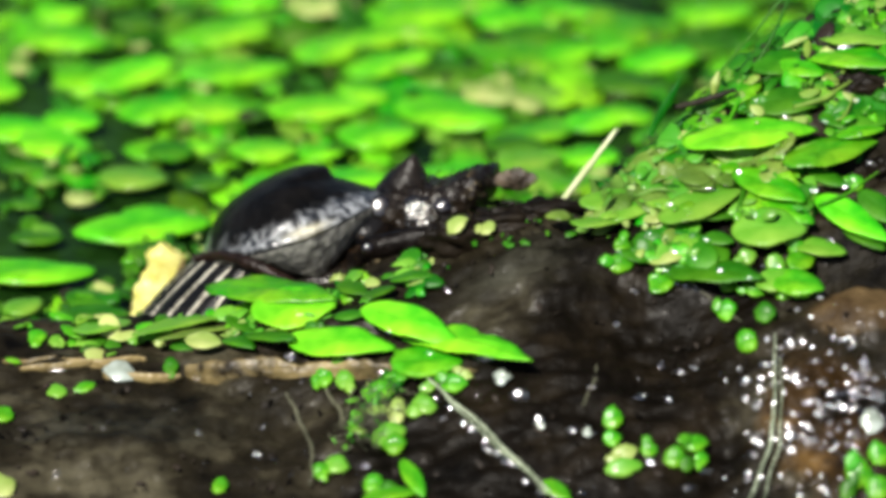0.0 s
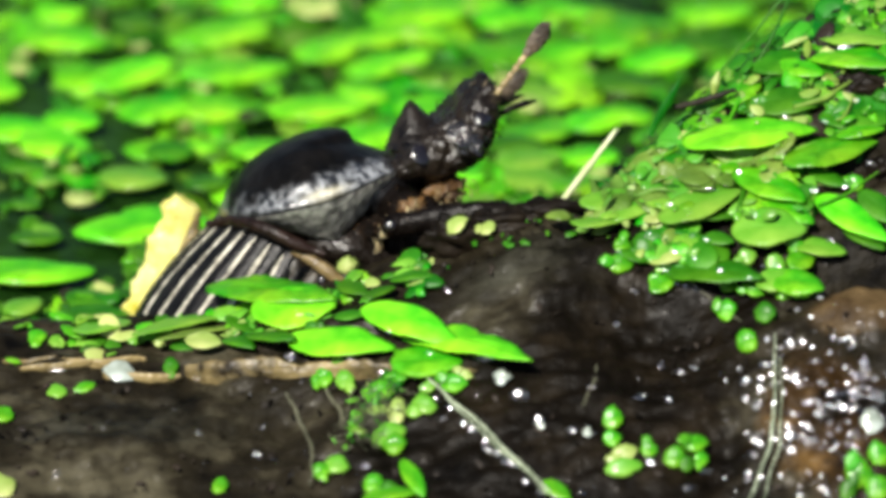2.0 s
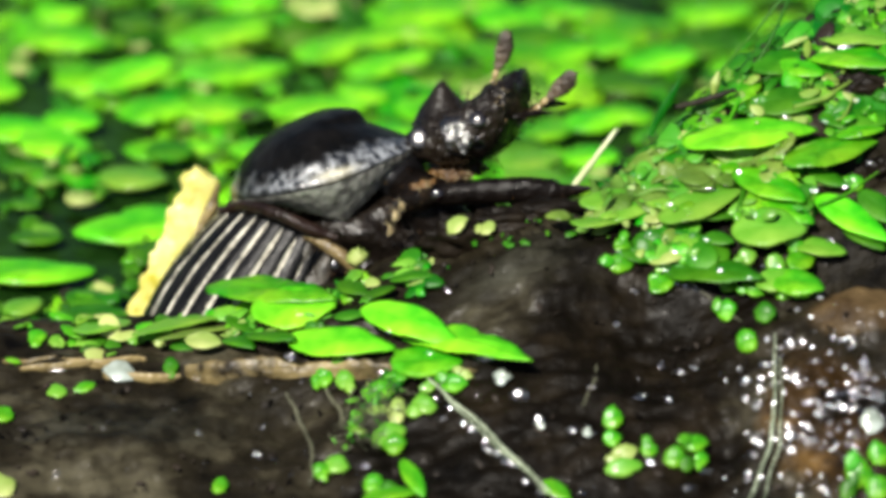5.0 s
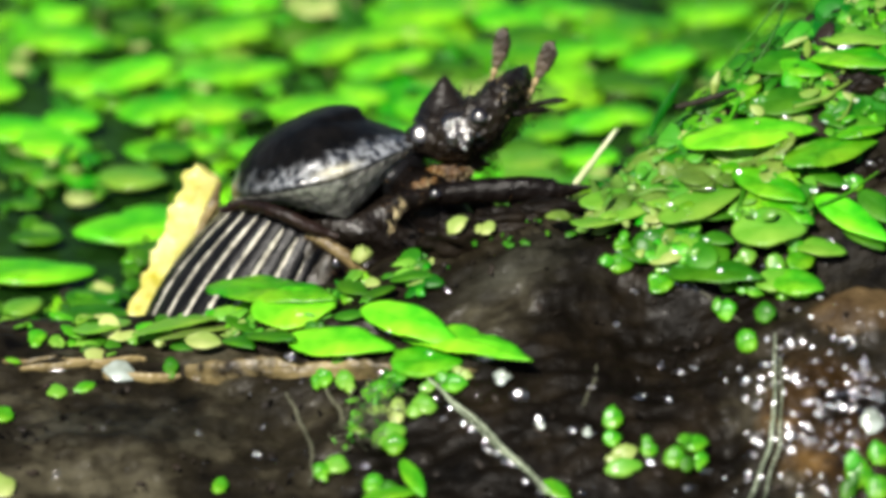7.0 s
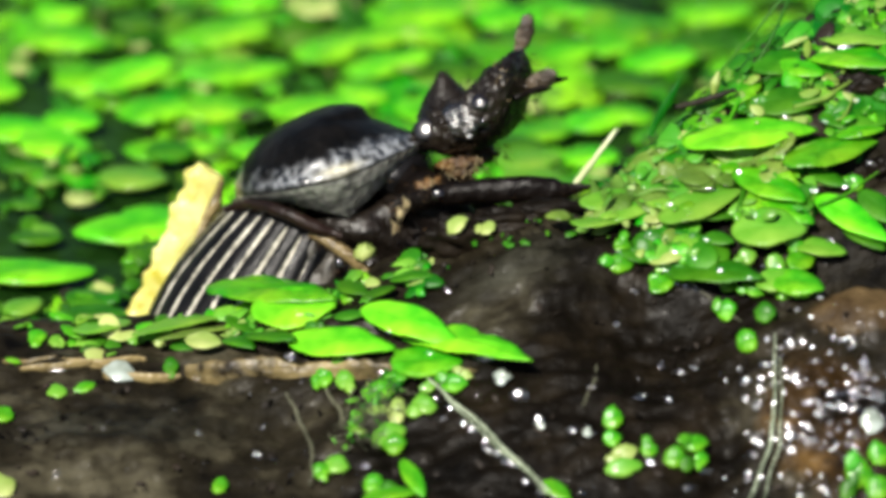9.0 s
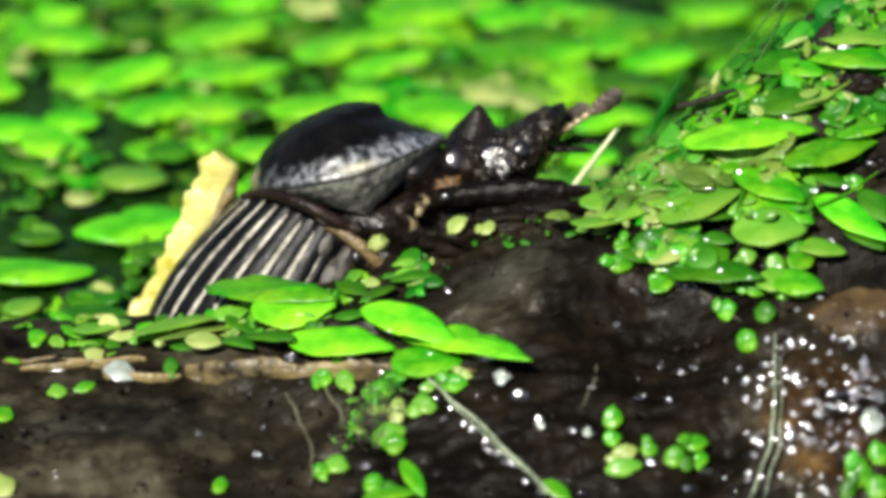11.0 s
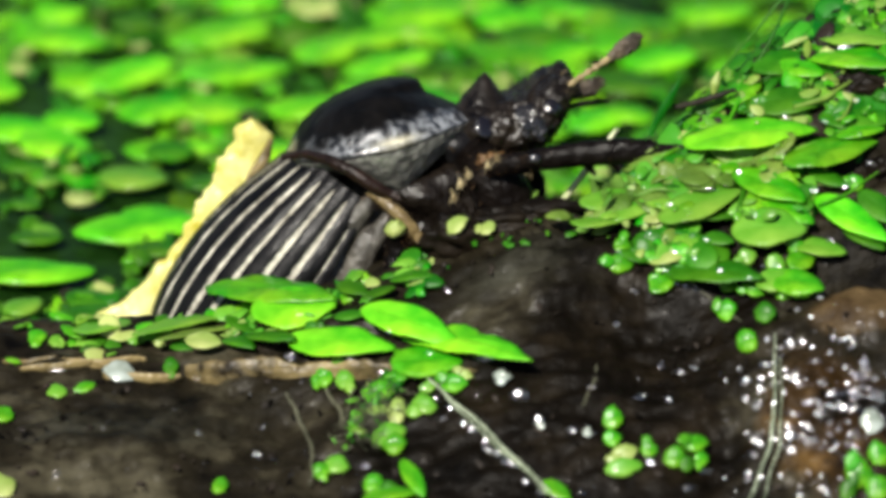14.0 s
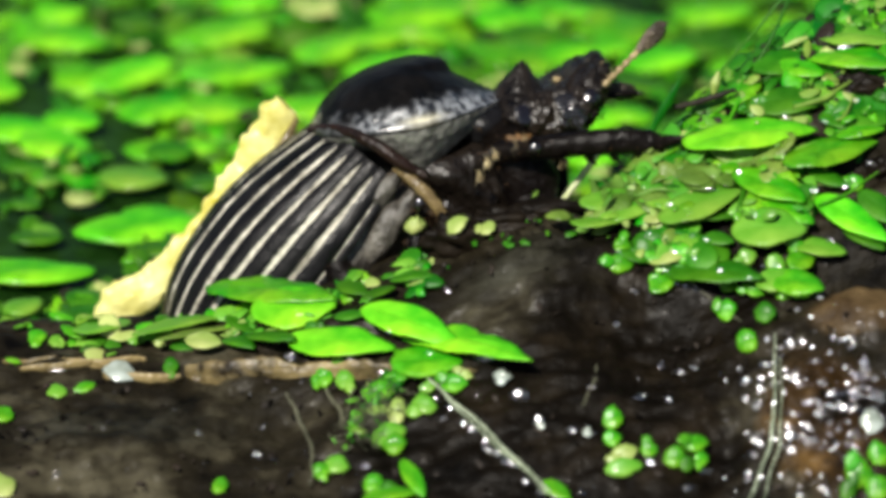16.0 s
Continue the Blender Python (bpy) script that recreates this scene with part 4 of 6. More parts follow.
grain(3.64, -1.70, 0.50, 0.23, DEEP)
grain(5.63, -1.47, 0.55, 0.23, DEEP)
grain(-2.35, -0.47, 0.75, 0.25, DEEP)


def clod(x, y, size, seed):
    """A black lump on the log: debris caught on the crest, and a stand-in for shade in two hollows."""
    p = Vector((x, y, float(bank(x, y)) + 0.35 * size[2]))
    v, f = ovoid((0, 0, 0), size, 26, 34, 0.55, seed)
    v = [tuple(Vector(q) * (1 + 0.16 * noise.noise(Vector(q) * 2.6 + Vector((seed, 0, 0))))) for q in v]
    ob = new("debris_shade_lump", mesh_of("debris_shade_lump", v, f, [CLOD]))
    ob.matrix_basis = Matrix.Translation(p * MM)
    tagged(ob, "black wet lump on the log, debris and stand-in for hollow shade", "debris", "debris on the crest")


clod(0.7, 0.1, (1.5, 0.8, 1.0), 2.0)
clod(2.9, 0.5, (1.7, 0.8, 0.55), 5.0)
clod(4.6, 0.6, (1.3, 0.7, 0.45), 9.0)
# these two lumps are added to darken hollows that lie in shade
clod(18.8, 4.7, (1.5, 0.7, 0.7), 12.0)
clod(19.7, 0.5, (0.9, 0.6, 0.6), 15.0)


# ---- the beetle; its space has x forward, y to its far side, z up ----
def spikes(points, length, width, seed, lean=(0.0, 0.0, 0.0)):
    """Fine bristles, each a three-sided needle, out of (place, direction) pairs."""
    rng = random.Random(seed)
    verts, faces = [], []
    for p, d in points:
        d = (Vector(d).normalized() + Vector(lean) + Vector([rng.uniform(-0.35, 0.35) for _ in range(3)])).normalized()
        a = d.orthogonal().normalized()
        b = d.cross(a)
        n, k = length * rng.uniform(0.6, 1.2), len(verts)
        for j in range(3):
            t = 2.094 * j
            verts.append(tuple(Vector(p) + width * (a * math.cos(t) + b * math.sin(t))))
        verts.append(tuple(Vector(p) + d * n))
        faces += [(k, k + 1, k + 3), (k + 1, k + 2, k + 3), (k + 2, k, k + 3)]
    return verts, faces


STRIAE = (-0.07, 0.05, 0.18, 0.325, 0.445, 0.555, 0.675, 0.795, 0.93, 1.07)


def elytron(side):
    """One wing case: convex intervals between narrow grooves that hold pale grit; the side below the last groove is plain."""
    nu, nv, length = 110, 230, 14.0
    verts, picks = [], []
    phases = np.interp(np.linspace(0, 1, nv), STRIAE, range(len(STRIAE)))
    for i in range(nu):
        s = i / (nu - 1)
        f = 0.80 + 0.20 * math.sin(0.5 * math.pi * min(1, s / 0.32))
        if s > 0.32:
            f = max(0.0, 1 - ((s - 0.32) / 0.685) ** 2.3) ** 0.5
        rise = 0.68 + 0.32 * math.sin(0.5 * math.pi * min(1, s / 0.48))
        if s > 0.48:
            rise = max(0.0, 1 - ((s - 0.48) / 0.522) ** 2.4) ** 0.5
        for j in range(nv):
            w = j / (nv - 1)
            a = radians(104 * w)
            bulge = abs(math.sin(math.pi * phases[j])) ** 0.55
            k = 1 + 0.034 * bulge * min(1, 6 * (1 - s)) + 0.004 * noise.noise(Vector((s * 30, w * 20, side)))
            verts.append((-length * s, side * 4.7 * f * math.sin(a) * k + side * 0.01, 4.8 * rise * k * (math.cos(a) if a < 1.571 else 0.7 * math.cos(a))))
    faces = grid_faces(nu, nv)
    for i in range(nu - 1):
        for j in range(nv - 1):
            s, w = i / (nu - 1), (j + 0.5) / (nv - 1)
            row = int(0.5 * (phases[j] + phases[j + 1]) + 0.5)
            near = abs(w - STRIAE[min(row, 9)])
            wide = (0.011, 0.009, 0.010, 0.011, 0.013, 0.012, 0.013, 0.013, 0.007, 0.0)[min(row, 9)]
            wide *= 1 + 0.45 * noise.noise(Vector((s * 9, w * 7, side * 3))) + 0.5 * noise.noise(Vector((s * 60, w * 3, side * 3)))
            wide *= min(1.0, max(0.0, s - 0.02) / 0.05)
            picks.append(1 if near < wide else 0)
    if side < 0:
        faces = [tuple(reversed(f)) for f in faces]
    return mesh_of("elytron", verts, [tuple(reversed(f)) for f in faces], [SHELL, GROOVE], picks=picks)


def pronotum_mesh():
    """A shield that bulges steeply behind and slopes to the neck, with a raised rim and flanks folded under to a point."""
    top, low, nv = 64, 26, 220
    verts, dust_and_glint = [], []
    for i in range(top + low + 1):
        for j in range(nv):
            a = 2 * math.pi * j / nv
            ca, sa = math.cos(a), math.sin(a)
            ahead, back = max(0.0, ca), max(0.0, -ca)
            ox, oy = 0.25 + (4.65 if ca > 0 else 4.35) * ca, 4.6 * sa * (1 - 0.42 * ahead ** 1.6 - 0.08 * back ** 2)
            rim = 0.12 - 0.15 * back ** 2 + 0.15 * ahead ** 2
            side = max(0.0, math.cos(a - 1.6 * math.pi))
            if i <= top:
                r = i / top
                x, y = 0.95 * (1 - r) + ox * r, oy * r
                g_side = (1 - r ** 2.3) ** 0.80
                g_back = (1 - r ** 2.5) ** 0.64
                g_front = float(np.interp(r, (0, 0.15, 0.33, 0.38, 0.41, 0.44, 0.68, 0.9, 1), (1, 0.985, 0.89, 0.83, 0.66, 0.59, 0.32, 0.1, 0.0)))
                g = g_side + (g_back - g_side) * back ** 2 + (g_front - g_side) * ahead ** 1.5
                z = rim * r + (2.68 - 0.1 * r) * g
                z += 0.07 * math.exp(-((r - 0.985) / 0.018) ** 2) - 0.06 * math.exp(-((r - 0.94) / 0.022) ** 2)
                z -= 0.16 * math.exp(-((x - 1.3) / 0.35) ** 2 - ((abs(y) - 2.9) / 0.4) ** 2)
                flank = 0.0
            else:
                h = (i - top) / low
                fold = min(1.0, h / 0.8)
                deep = float(np.interp(ox, (-4.4, -3.0, -1.6, 0.9, 3.0, 4.6), (0.5, 0.5, 0.85, 2.15, 1.05, 0.3)))
                x, y, z = ox, oy * (1 - 0.30 * fold ** 1.6), rim - deep * fold + 0.05
                if h > 0.8:
                    k = (h - 0.8) / 0.2
                    x, y, z = x + (0.6 - x) * 0.9 * k, y * (1 - 0.9 * k), z + (-1.2 - z) * 0.6 * k
                flank = 1.0
                r = 1.0
            p = Vector((x, y, z))
            n = 0.03 * noise.noise(p * 1.3) + 0.02 * noise.noise(p * 3.5) * (r > 0.6)
            verts.append((x, y * (1 + n * 0.3), z + n))
            # red: rim dust and painted sheen; green: flank; blue: painted glint
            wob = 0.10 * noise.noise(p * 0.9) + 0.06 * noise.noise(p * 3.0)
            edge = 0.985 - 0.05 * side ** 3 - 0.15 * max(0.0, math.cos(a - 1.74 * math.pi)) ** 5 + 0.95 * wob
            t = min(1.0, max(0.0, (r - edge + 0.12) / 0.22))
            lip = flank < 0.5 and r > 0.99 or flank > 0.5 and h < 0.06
            rim_glint = math.exp(-((x - 1.15) / 0.8) ** 2 - ((r - 0.96) / 0.028) ** 2) * (y < 0) * (1 - flank)
            dust_and_glint += [0.0 if lip else t * t * (3 - 2 * t), 0.0 if lip else flank, rim_glint, 1.0]
    faces = [tuple(reversed(f)) for f in grid_faces(top + low + 1, nv, True)]
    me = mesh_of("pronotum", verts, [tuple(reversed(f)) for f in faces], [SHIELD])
    me.color_attributes.new("dust_and_glint", "FLOAT_COLOR", "POINT").data.foreach_set("color", dust_and_glint)
    return me


def head_mesh():
    # along the head: place, underside, top, half width
    rows = ((-1.5, 0.2, 0.8, 0.9), (-1.1, 0.0, 1.1, 1.5), (-0.3, -0.3, 1.7, 2.1), (0.5, -0.55, 2.0, 2.4), (1.2, -0.55, 2.0, 2.5),
            (2.0, -0.45, 2.3, 2.6), (2.7, -0.3, 2.75, 2.6), (3.3, 0.2, 3.05, 2.45), (3.8, 0.95, 3.2, 2.1), (4.1, 1.6, 3.25, 1.7), (4.3, 2.3, 3.15, 1.1))
    xs = [r[0] for r in rows]
    nu, nv = 76, 88
    verts = []
    for i in range(nu):
        x = xs[0] + (xs[-1] - xs[0]) * i / (nu - 1)
        lo, hi, w = (float(np.interp(x, xs, [r[k] for r in rows])) for k in (1, 2, 3))
        for j in range(nv):
            a = 2 * math.pi * j / nv
            ca, sa = math.cos(a), math.sin(a)
            y = w * math.copysign(abs(ca) ** 0.8, ca)
            z = 0.5 * (lo + hi) + 0.5 * (hi - lo) * math.copysign(abs(sa) ** 0.85, sa)
            n = 0.18 * noise.noise(Vector((x * 1.7, y * 1.7, z * 1.7))) + 0.14 * noise.noise(Vector((x, y, z)) * 3.6) + 0.07 * noise.noise(Vector((x, y, z)) * 8.0)
            verts.append((x + 0.4 * n, y * (1 + 0.5 * n), z + n))
    faces = grid_faces(nu, nv, True)
    faces.append(tuple(range(nv)))
    faces.append(tuple(range((nu - 1) * nv, nu * nv))[::-1])
    return mesh_of("head_capsule", verts, [tuple(reversed(f)) for f in faces], [HEADCASE])


def facing(side):
    """The turn that lays a shallow bulge against the head's sloping cheek."""
    return Vector((0.22, 0.88 * side, 0.41)).to_track_quat("Z", "X").to_matrix()


def antenna_mesh(name, turn):
    """A beaded stalk that widens into a flat club of three plates, fanned at the tip."""
    n, sides, verts = 96, 18, []
    for i in range(n):
        x = 3.95 * i / (n - 1)
        bead_r = 0.085 + 0.075 * abs(math.sin(math.pi * x / 0.42))
        grow = min(1.0, max(0.0, (x - 1.9) / 1.2))
        wide = bead_r + (0.48 - bead_r) * grow * grow * (3 - 2 * grow)
        deep = bead_r + 0.06 * grow
        end = min(1.0, (3.96 - x) / 0.35)
        wide, deep = wide * end ** 0.5, deep * end ** 0.5
        for j in range(sides):
            a = 2 * math.pi * j / sides
            lobe = math.cos(a)
            split = 0.20 * grow ** 2 * math.cos(3 * math.pi * lobe * 0.5 + turn)
            z = wide * lobe * (1 - 0.14 * grow * abs(math.sin(3 * math.pi * lobe * 0.5)))
            verts.append((x + split, deep * math.sin(a), z))
    faces = [tuple(reversed(f)) for f in grid_faces(n, sides, True)]
    faces += [tuple(range(sides)), tuple(reversed(range((n - 1) * sides, n * sides)))]
    picks = [0 if f[0] < 52 * sides else 1 for f in faces]
    return mesh_of(name, verts, faces, [STALK, CLUB], picks=picks)


def limb(path, radii, seed, flat=0.7, teeth=0, sides=12):
    """A jointed leg piece with a few teeth on its outer edge and bristles."""
    bits = [tube(path, radii, sides, flat)]
    a, b = Vector(path[0]), Vector(path[-1])
    for k in range(teeth):
        p = a.lerp(b, 0.35 + 0.6 * k / max(1, teeth - 1))
        bits.append(tube([p - Vector((0, 0, 0.3)), p + Vector((0.18, 0, -0.66)), p + Vector((0.38, 0, -0.92))], [0.26, 0.17, 0.03], 6))
    return joined(*bits)


def bristles(parent, path, radius, length, seed):
    a, b = Vector(path[0]), Vector(path[-1])
    rng = random.Random(seed)
    pts = []
    for _ in range(46):
        p = a.lerp(b, rng.random())
        d = Vector((rng.uniform(-1, 1), rng.uniform(-1, 0.4), rng.uniform(-1, 1)))
        pts.append((p + d.normalized() * radius * 0.7, d))
    ob = part("bristles", mesh_of("bristles", *spikes(pts, length, 0.022, seed), [HAIR]), parent, "short rusty bristles")
    ob["kind"] = "stuff"


beetle = new("beetle")
tagged(beetle, "black dung beetle with grooved wing cases climbing a wet log", "beetle")
ELYTRA_AT = mm_pose(0.89, 0.0, 0.46, 0, -53, 0)
near_elytron = part("elytron", elytron(-1), beetle, "black wing case with pale gritty grooves", ELYTRA_AT)
far_elytron = part("elytron", elytron(1), beetle, "black wing case with pale gritty grooves", ELYTRA_AT)
part("abdomen", mesh_of("abdomen", *ovoid((-5.4, 0, -0.7), (6.4, 4.5, 3.3), 24, 32, 0.05), [PLEURA]), beetle, "grey-brown underside", ELYTRA_AT)
pronotum = part("pronotum", pronotum_mesh(), beetle, "domed glossy black shield with grey flanks", mm_pose(1.45, 0, 2.3, 0, -9, 0))
part("thorax", mesh_of("thorax", *ovoid((3.6, 0.3, -0.5), (4.2, 3.2, 2.8), 40, 56, 0.30, 2.0), [UNDER]), beetle)
part("collar", mesh_of("collar", *ovoid((5.2, 0, 2.2), (1.7, 2.3, 1.2), 12, 18, 0.06, 3.0), [SHELL]), beetle)

head = new("head")
head.parent = beetle
part("head_capsule", head_mesh(), head, "dark pitted shovel-shaped head plate")
part("horn", mesh_of("horn", *tube([(0.35, 0, 1.3), (0.4, 0, 2.1), (0.48, 0, 2.7), (0.5, 0, 3.05), (0.52, 0, 3.2)], [1.5, 1.0, 0.5, 0.24, 0.06], 16), [HEADCASE]), head, "short blunt horn")
for side in (-1, 1):
    part("eye", mesh_of("eye", *ovoid((-0.1, 2.12 * side, 1.08), (0.52, 0.48, 0.13), 14, 18, turn=facing(side)), [EYE]), head, "dark glossy eye")
    part("cheek", mesh_of("cheek", *ovoid((2.15, 2.5 * side, 1.2), (0.8, 0.85, 0.26), 14, 18, 0.6, side * 2.0, turn=facing(side)), [CHEEK]), head, "glossy black cheek bulge")
    part("brow_knob", mesh_of("brow_knob", *ovoid((2.95, 2.42 * side, 1.75), (0.42, 0.42, 0.22), 14, 18, 0.2, side * 3.0, turn=facing(side)), [EYE]), head, "small glossy knob before the eye")
    part("palp", mesh_of("palp", *tube([(3.9, 0.7 * side, 1.4), (4.6, 0.9 * side, 1.55), (5.4, 1.0 * side, 1.6), (5.9, 1.05 * side, 1.55)], [0.13, 0.14, 0.16, 0.05], 8), [LIMB]), head)
    part("jaw", mesh_of("jaw", *ovoid((0.7, 1.1 * side, -1.0), (0.75, 0.6, 0.5), 20, 24, 1.0, side * 1.7), [HAIR]), head, "rusty brown mouthpart")
    beard = [((0.1 + 0.06 * k, (1.5 + 0.2 * math.sin(k * 2.3)) * side, -1.05 + 0.35 * math.sin(k * 1.7)), (0.5 * math.cos(k), 0.6 * side, -0.8)) for k in range(34)]
    part("bristles", mesh_of("bristles", *spikes(beard, 0.6, 0.04, 5 + side), [TUFT]), head, "pale tan beard under the head")["kind"] = "stuff"
fuzz = random.Random(41)
tufts = []
for _ in range(110):
    x = fuzz.uniform(0.2, 4.5)
    low = float(np.interp(x, (0.2, 2.5, 4.0, 4.5), (-0.7, -0.2, 0.5, 1.2)))
    tufts.append(((x, fuzz.uniform(-2.2, 2.2) * (1 - 0.08 * x), low + fuzz.uniform(0, 0.5)), (0.5, fuzz.uniform(-0.8, 0.3), -0.8)))
for _ in range(60):
    tufts.append(((4.3, fuzz.uniform(-1.7, 1.7), fuzz.uniform(1.0, 2.9)), (1, fuzz.uniform(-0.5, 0.5), fuzz.uniform(-0.6, 0.6))))
for _ in range(40):
    tufts.append(((fuzz.uniform(1.5, 4.3), fuzz.uniform(-1.8, 1.8), 2.45), (0.5, fuzz.uniform(-0.5, 0.5), 1)))
fringe = [((fuzz.uniform(3.2, 4.2), fuzz.uniform(-1.9, 1.2), fuzz.uniform(1.2, 3.1)), (0.7, fuzz.uniform(-0.9, 0.1), fuzz.uniform(-0.3, 0.8))) for _ in range(70)]
part("fringe", mesh_of("fringe", *spikes(fringe, 0.45, 0.04, 12), [HORNY]), head, "sparse golden hairs on the snout")["kind"] = "stuff"
brow = part("bristles", mesh_of("bristles", *spikes(tufts, 0.40, 0.035, 9), [LIMB]), head, "stiff dark bristles round the head plate")
brow["kind"] = "stuff"

near_antenna = part("antenna", antenna_mesh("antenna", 0.3), head, "dark stalked antenna with a grey furry club")
far_antenna = part("antenna", antenna_mesh("antenna", 1.1), head, "dark stalked antenna with a grey furry club")

# legs: the near foreleg is keyed, the others ride with the body
near_femur = part("front_femur", mesh_of("front_femur", *limb([(0, 0, 0), (0.8, 0, 0.1), (1.6, 0, 0), (2.4, 0, 0)], [0.35, 0.5, 0.5, 0.4], 3, 0.7), [LIMB]), beetle)
near_tibia = part("front_tibia", mesh_of("front_tibia", *limb(
    [(-0.2, 0, 0), (0.8, 0, 0.05), (2.2, 0, 0.12), (4.0, 0, 0.1), (5.2, 0, 0), (5.6, 0, -0.05), (6.4, 0, 0.02), (7.0, 0, 0.06)],
    [0.5, 0.54, 0.58, 0.60, 0.54, 0.36, 0.20, 0.06], 4, 0.7, 5), [LIMB]), beetle, "toothed digging shin")
part("coxal_hair", mesh_of("coxal_hair", *joined(ovoid((6.7, -3.1, 1.75), (0.6, 0.3, 0.32), 16, 20, 1.0, 4.0), spikes(
    [((6.1 + 0.05 * k, -3.3, 1.7 + 0.2 * math.sin(k)), (0.3, -0.6, 0.9 * math.sin(k * 1.7))) for k in range(26)], 0.5, 0.03, 8)), [HAIR]), beetle, "tuft of rusty hair")
part("knee", mesh_of("knee", *ovoid((0.05, -0.36, 0.08), (0.30, 0.16, 0.28), 14, 18), [EYE]), near_tibia, "glossy black knee joint")
bristles(near_femur, [(0, 0, 0), (2.4, 0, 0)], 0.45, 0.3, 31)
bristles(near_tibia, [(0.5, 0, 0), (6.0, 0, 0)], 0.45, 0.3, 32)


def leg(name, path, radii, seed, hairy=False):
    ob = part(name, mesh_of(name, *limb(path, radii, seed), [HORNY if hairy else LIMB]), beetle, "tan hairy thigh" if hairy else "")
    bristles(ob, path, max(radii), 0.45, seed + 40)


leg("front_femur", [(4.2, 2.4, 0.6), (6.0, 2.9, 1.0), (7.6, 3.0, 0.9)], [0.9, 1.1, 0.6], 11)
leg("front_tibia", [(7.6, 3.0, 0.9), (8.3, 3.0, -0.4), (8.8, 3.0, -1.9)], [0.6, 0.8, 0.3], 12)
leg("front_coxa", [(5.6, -2.2, 2.2), (6.6, -2.5, 1.2), (7.3, -2.5, -0.2), (7.5, -2.4, -1.9)], [0.8, 1.25, 1.35, 0.9], 13)
leg("middle_femur", [(1.2, -4.2, 0.75), (2.0, -4.5, 0.3), (2.7, -4.6, -0.35), (3.2, -4.6, -1.0), (3.6, -4.5, -1.7)], [0.14, 0.26, 0.30, 0.28, 0.16], 14, True)
part("hinge_skin", mesh_of("hinge_skin", *tube([(-2.6, -0.8, 2.0), (-1.4, -2.6, 2.3), (-0.4, -3.8, 2.2), (0.5, -4.4, 1.8), (1.3, -4.6, 1.25), (1.9, -4.6, 0.85), (2.6, -4.4, 0.45)], [0.16, 0.24, 0.28, 0.30, 0.30, 0.26, 0.12], 14), [MEMBRANE]), beetle, "red-brown skin between shield and wing cases")
for k, (at, size, lean) in enumerate((((0.55, -3.75, -0.6), (0.55, 0.5, 1.5), 40), ((0.75, -3.85, -2.2), (0.7, 0.5, 1.6), 32), ((1.55, -3.8, -1.3), (0.45, 0.5, 1.3), 30))):
    part("side_plate", mesh_of("side_plate", *ovoid(at, size, 18, 24, 0.12, k * 3.1, Euler((0, radians(lean), 0)).to_matrix()), [PLEURA]), beetle, "grey-brown plate below the wing case")
part("middle_knee", mesh_of("middle_knee", *ovoid((2.35, -4.85, -0.75), (0.24, 0.18, 0.34), 14, 18), [EYE]), beetle, "glossy black knee joint")
leg("middle_tibia", [(2.5, -4.2, -1.3), (2.35, -4.6, -2.4), (2.2, -4.6, -3.6)], [0.55, 0.6, 0.4], 15)
leg("middle_femur", [(1.6, 3.4, -0.6), (2.8, 4.0, -1.6), (3.4, 4.2, -2.6)], [0.4, 0.6, 0.4], 16)
leg("hind_femur", [(-2.0, -3.8, -2.8), (-1.2, -4.6, -3.9), (-0.6, -4.6, -4.8)], [0.6, 0.7, 0.4], 17)

for k, (at, size) in enumerate((((5.35, -4.15, 0.95), 0.42), ((5.7, -4.2, 1.35), 0.3), ((6.6, -4.0, 1.7), 0.34), ((5.0, -4.15, 0.35), 0.26), ((7.0, -4.0, 2.0), 0.28))):
    part("tuft", mesh_of("tuft", *joined(ovoid(at, (size * 0.3, 0.10, size * 0.45), 10, 12, 0.9, k * 2.3), spikes(
        [((at[0] + 0.15 * math.sin(i), at[1] - 0.1, at[2] + 0.2 * math.cos(i * 2.1)), (0.5 * math.sin(i * 3), -0.5, math.cos(i))) for i in range(12)], 0.40, 0.024, k)), [TUFT]), beetle, "tan tuft under the shield")
clinging_grain = part("clinging_grain", mesh_of("clinging_grain", *ovoid((0, 0, 0), (0.44, 0.28, 0.38), 12, 16, 0.4, 5.0), [CREAM]), beetle, "cream grain clinging to the leg")

# ---- wilted leaf stuck to the beetle's back ----
def leaf_strip():
    path = [(-12.6, 2.6, -8.3), (-11.2, 2.6, -6.7), (-9.4, 2.5, -5.3), (-7.5, 2.4, -3.3), (-6.2, 2.3, -1.4), (-4.9, 2.2, 0.4), (-4.2, 2.1, 1.9), (-3.5, 2.0, 2.6)]
    radii = [0.58, 0.90, 0.90, 0.70, 0.70, 0.92, 0.90, 0.5]
    fine_p, fine_r = [], []
    for i in range(113):
        t = i / 16
        k = min(int(t), 6)
        fine_p.append(Vector(path[k]).lerp(Vector(path[k + 1]), t - k))
        fine_r.append(float(np.interp(t, range(8), radii)))
    v, f = tube(fine_p, fine_r, 40, 0.45)
    out = []
    for p in v:
        p = Vector(p)
        d = 0.45 * noise.noise(p * 0.55) + 0.38 * noise.noise(p * Vector((1.1, 1.1, 1.1)).x + Vector((3, 1, 7))) + 0.18 * noise.noise(p * 2.4) + 0.08 * noise.noise(p * 5.5)
        out.append(tuple(p + Vector((-0.7, -0.3, 0.6)) * d))
    return out, f


wilted_leaf = new("wilted_leaf", mesh_of("wilted_leaf", *leaf_strip(), [YELLOW]))
tagged(wilted_leaf, "wilted yellow leaf strip stuck to the beetle's back", "leaf")
